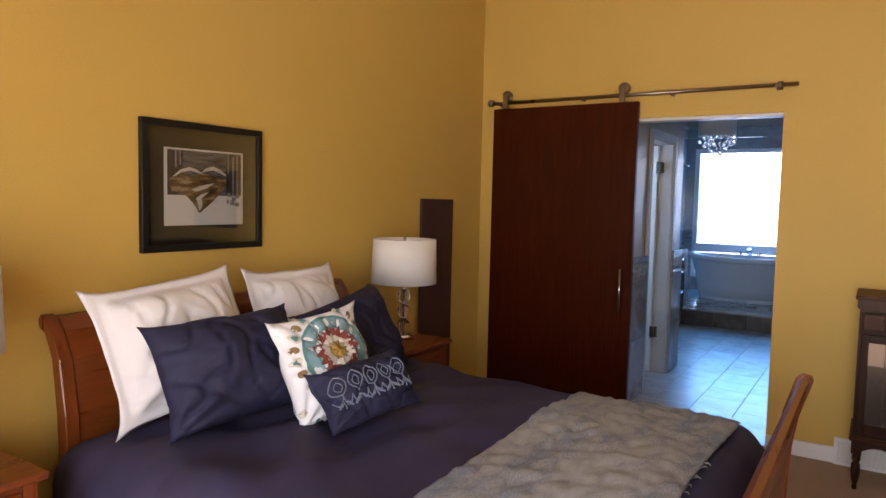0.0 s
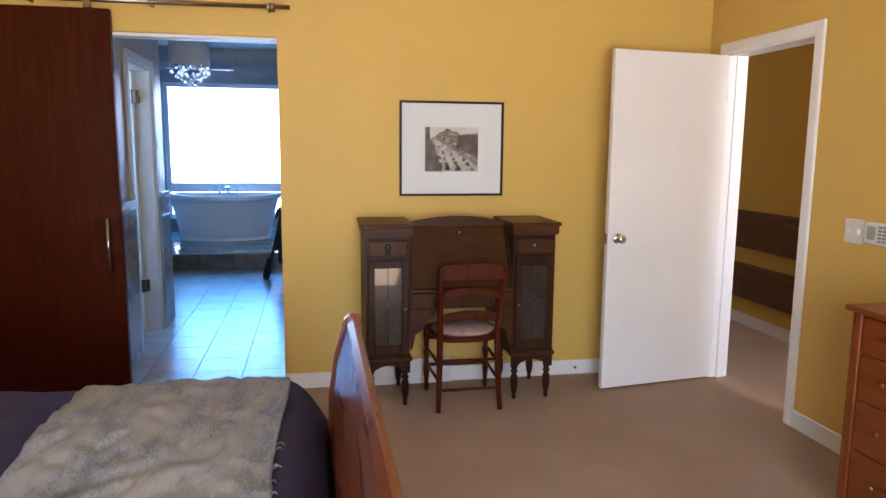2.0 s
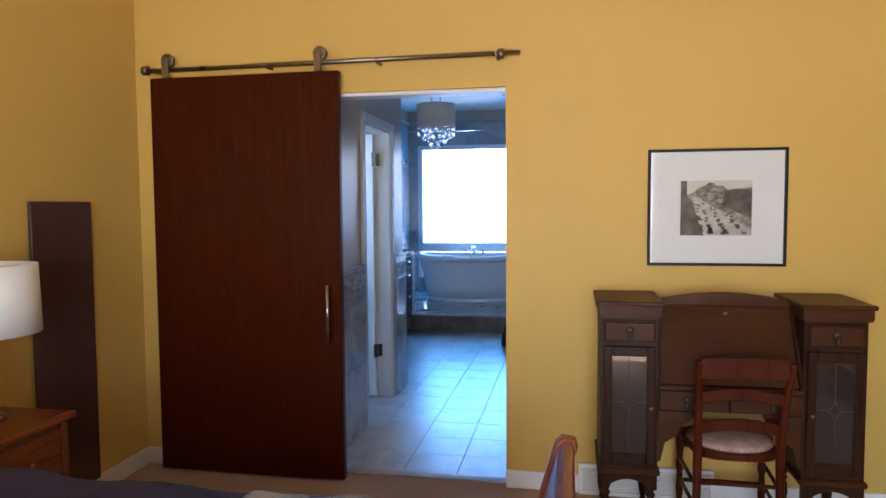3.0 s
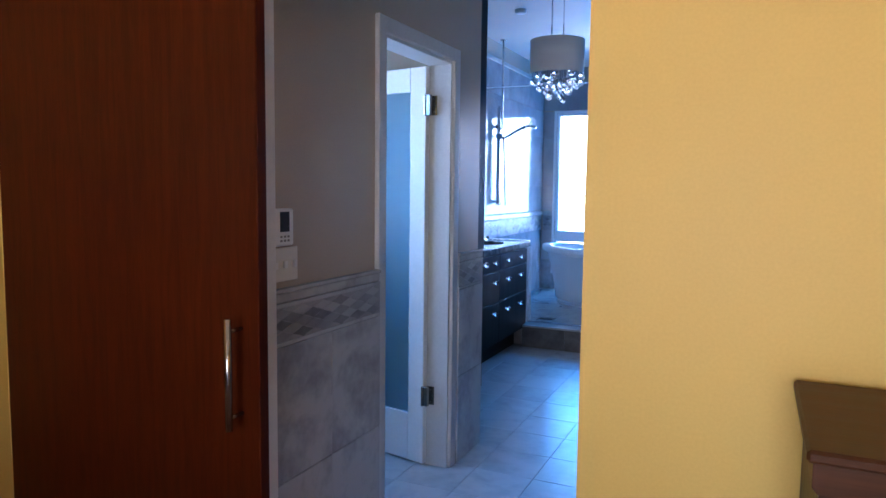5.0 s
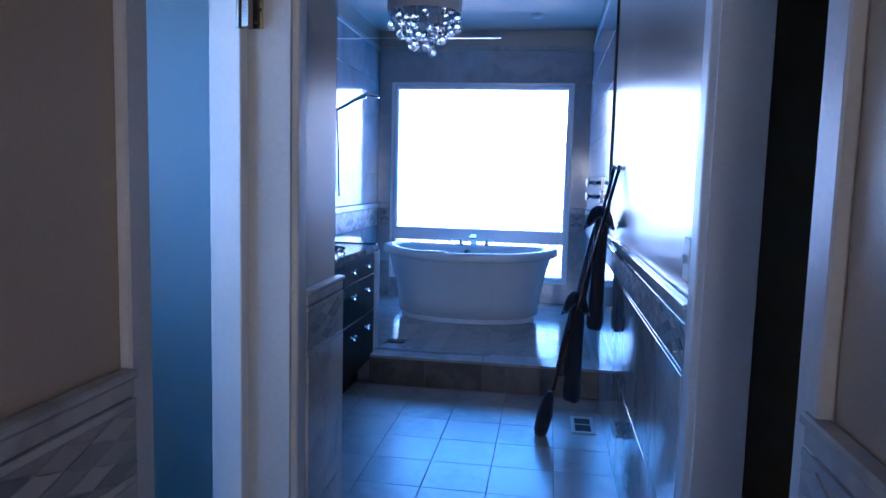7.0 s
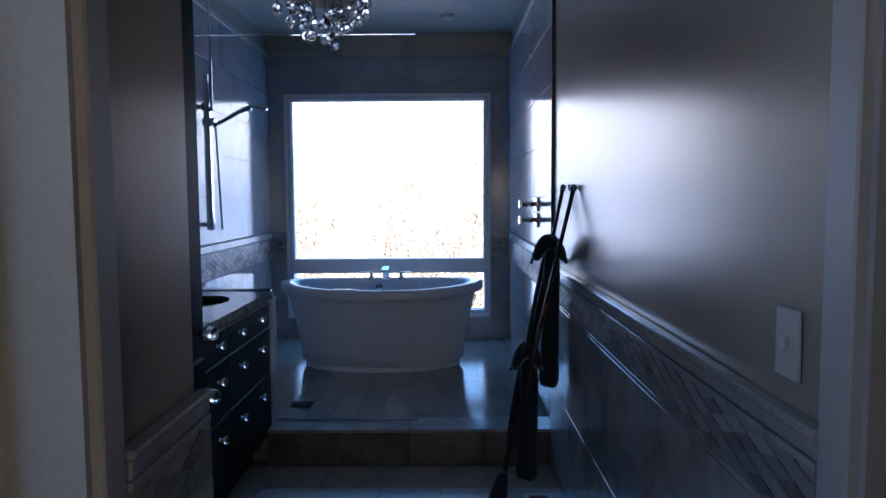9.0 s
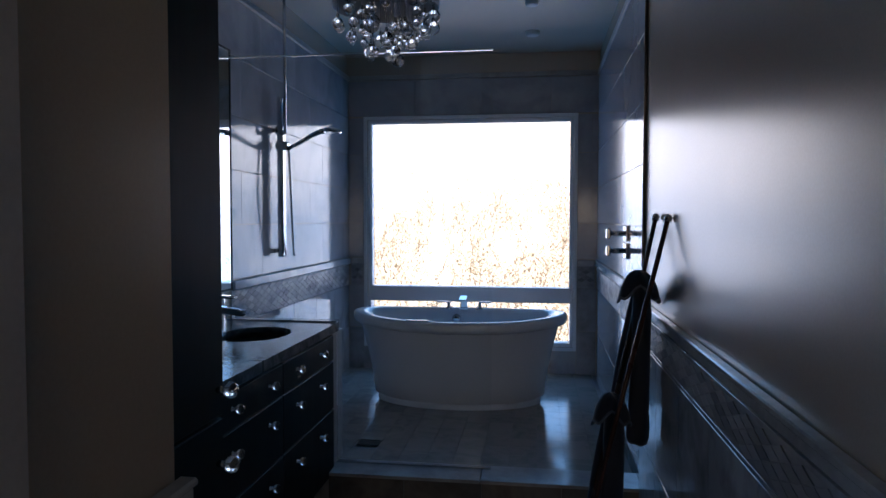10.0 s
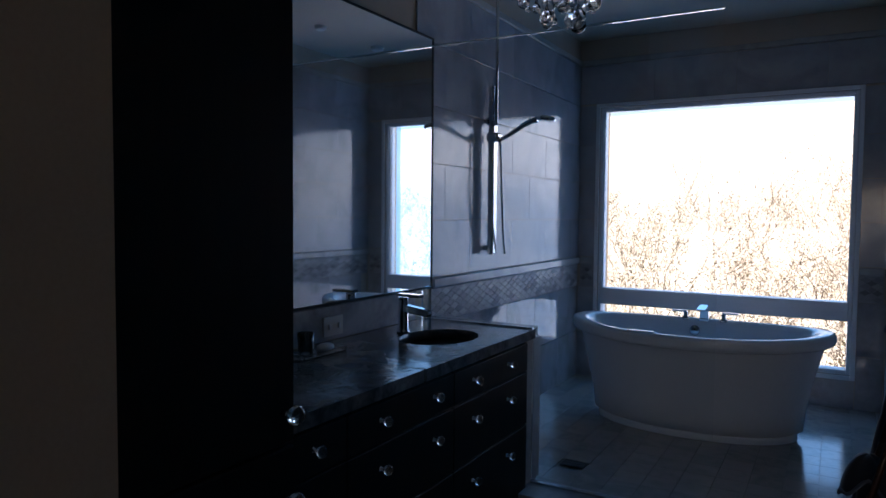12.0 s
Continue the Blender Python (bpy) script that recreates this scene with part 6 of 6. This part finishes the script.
def wall_register():
    r = thing("wall_register", (.7, -.02, .0), "white louvred heating register at the foot of the wall", "vent")
    part("frame", boxes((.36, 1.02, -.030, -.0145, .0, .022), (.36, 1.02, -.030, -.0145, .138, .16), (.36, .38, -.030, -.0145, .022, .138), (1.0, 1.02, -.030, -.0145, .022, .138), bev=.002), WHITE, r)
    part("back", boxes((.38, 1.0, -.018, -.0145, .022, .138)), PLASTIC, r)
    for k in range(9):
        part("louvre", boxes((.38, 1.0, -.027, -.019, .028 + .0122 * k, .0335 + .0122 * k)), WHITE, r)


wall_register()
p = thing("cable_outlet", (1.85, -.014, .05), "small white cable outlet on the baseboard", "outlet")
part("plate", boxes((1.82, 1.88, -.019, -.0145, .02, .08), bev=.002), WHITE, p)
part("socket", tube(bmesh.new(), [(1.85, -.019, .05), (1.85, -.035, .05)], .007), DARKMETAL, p)

# boards on the wall across the hall
for z0, z1 in ((.66, .975), (.235, .525)):
    solid("hall_board", box(bmesh.new(), 3.735, 3.779, -.9, 1.6, z0, z1, bev=.004), PLANK, "weathered brown plank fixed along the hall wall", "board", "hall boards", at=(3.757, .35, z0))


# the bedroom's south window, behind the walk
def bedroom_window():
    w = thing("window_2", (.2, YS - .08, .28), "wide white framed bedroom window", "window", kind="structure")
    part("window_frame", boxes((-1.0, -.93, YS - .12, YS - .02, .28, 2.2), (1.33, 1.4, YS - .12, YS - .02, .28, 2.2), (-.93, 1.33, YS - .12, YS - .02, 2.13, 2.2), (-.93, 1.33, YS - .12, YS - .02, .28, .35), (.16, .24, YS - .12, YS - .02, .35, 2.13), bev=.004), VINYL, w)
    for a, b in ((-.93, .16), (.24, 1.33)):
        p = part("pane", boxes((a, b, YS - .07, YS - .065, .35, 2.13)), PANE, w)
        p.visible_shadow = False


bedroom_window()

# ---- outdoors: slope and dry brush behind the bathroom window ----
# Near-white base colours stand in for the glare of overexposed daylight.
GLAREGRASS = surface("glare_white_grass", (.85, .79, .67), (.95, .90, .80), .95, .6, 9, .6, dist=.05)
TWIG = surface("glare_pale_brush", (.08, .06, .04), (.86, .80, .70), .9, 3, 40, .2, ramp=(.50, .60))


def leaf_material():
    m, n, l, p = nodes_of("olive_glare_white_leaves")
    g, r = n.new("ShaderNodeNewGeometry"), n.new("ShaderNodeValToRGB")
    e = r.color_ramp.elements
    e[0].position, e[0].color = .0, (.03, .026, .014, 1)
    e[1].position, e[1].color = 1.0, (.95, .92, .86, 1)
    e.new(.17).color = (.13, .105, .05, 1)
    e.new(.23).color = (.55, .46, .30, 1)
    # From here up the leaves are near-white: glare put into their colour.
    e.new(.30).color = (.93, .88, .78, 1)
    l.new(g.outputs["Random Per Island"], r.inputs[0]), l.new(r.outputs[0], p.inputs["Base Color"])
    p.inputs["Roughness"].default_value = .8
    return m


LEAF = leaf_material()


def ground_sheet():
    bm = bmesh.new()
    xs = [-3000, -400, -80, -30] + [-20 + 2 * k for k in range(21)] + [30, 80, 400, 3000]
    ys = [-3000, -300, -30, 7.32] + [8 + 1.5 * k for k in range(20)] + [60, 200, 800, 3000]

    def z(x, y):
        rise = -1.2 + .275 * max(0, min(y, 40) - 8) + .012 * max(0, min(y, 200) - 40)
        return (rise if y > 7.3 else -1.2) + .12 * noise.noise((x * .4, y * .4, 0)) * (7.5 < y < 60)
    g = [[bm.verts.new((x, y, z(x, y) if abs(x) < 3100 else 0)) for y in ys] for x in xs]
    for i in range(len(xs) - 1):
        for j in range(len(ys) - 1):
            bm.faces.new((g[i][j], g[i + 1][j], g[i + 1][j + 1], g[i][j + 1])).smooth = True
    return solid("ground", bm, GLAREGRASS, "dry grassy slope outside the window, its colour whitened as by glare", "ground", kind="structure")


ground_sheet()


def brush():
    """Tangled dry shrubs on the slope, as many thin twigs and small leaves."""
    rnd = random.Random(11)
    tw, lf, tf, fl = [], [], [], []
    for k in range(340):
        y = 10.5 + 8.0 * rnd.random()
        x = -1.0 + rnd.uniform(-1, 1.45) * (2.0 + .36 * (y - 4))
        z0 = -1.2 + .275 * (y - 8)
        hgt = rnd.uniform(.6, 1.9) * (.75 + .5 * rnd.random())
        for s in range(7):
            p = Vector((x + rnd.uniform(-.2, .2), y + rnd.uniform(-.2, .2), z0 - .1))
            d = Vector((rnd.uniform(-.5, .5), rnd.uniform(-.5, .5), 1)).normalized()
            n = 8
            for q in range(n):
                w = .0044 * (1 - q / n) + .0018
                e = p + d * hgt / n
                twigs = [(p, e, w)]
                if q > 1:
                    twigs.append((e, e + Vector((rnd.gauss(0, .16), rnd.gauss(0, .12), rnd.gauss(.06, .10))), w * .6))
                for a0, a1, ww in twigs:
                    dd = (a1 - a0).normalized()
                    side = Vector((dd.z, 0, -dd.x)).normalized() * ww
                    i = len(tw)
                    tw += [a0 - side, a0 + side, a1 + side * .8, a1 - side * .8]
                    tf.append((i, i + 1, i + 2, i + 3))
                if q > 0:
                    for m in range(5):
                        c = e + Vector((rnd.gauss(0, .14), rnd.gauss(0, .14), rnd.gauss(0, .13)))
                        a, b = Vector((rnd.gauss(0, 1), rnd.gauss(0, 1), rnd.gauss(0, 1))).normalized(), Vector((rnd.gauss(0, 1), rnd.gauss(0, 1), rnd.gauss(0, 1))).normalized()
                        r = rnd.uniform(.014, .034)
                        i = len(lf)
                        lf += [c - a * r, c + b * r * .5, c + a * r, c - b * r * .5]
                        fl.append((i, i + 1, i + 2, i + 3))
                p = e
                d = (d + Vector((rnd.gauss(0, .30), rnd.gauss(0, .30), rnd.gauss(.04, .14)))).normalized()
    t = thing("brush", (0, 12, -1.0), "tangled dry brush on the slope outside, mostly whitened as by glare", "shrubs", kind="stuff")
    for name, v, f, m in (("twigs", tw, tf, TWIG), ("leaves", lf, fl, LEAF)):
        me = bpy.data.meshes.new(name)
        me.from_pydata([tuple(q - Vector((0, 12, -1.0))) for q in v], [], f)
        me.materials.append(m)
        ob = new(name, me)
        ob.parent = t
        tagged(ob, kind="stuff")


brush()
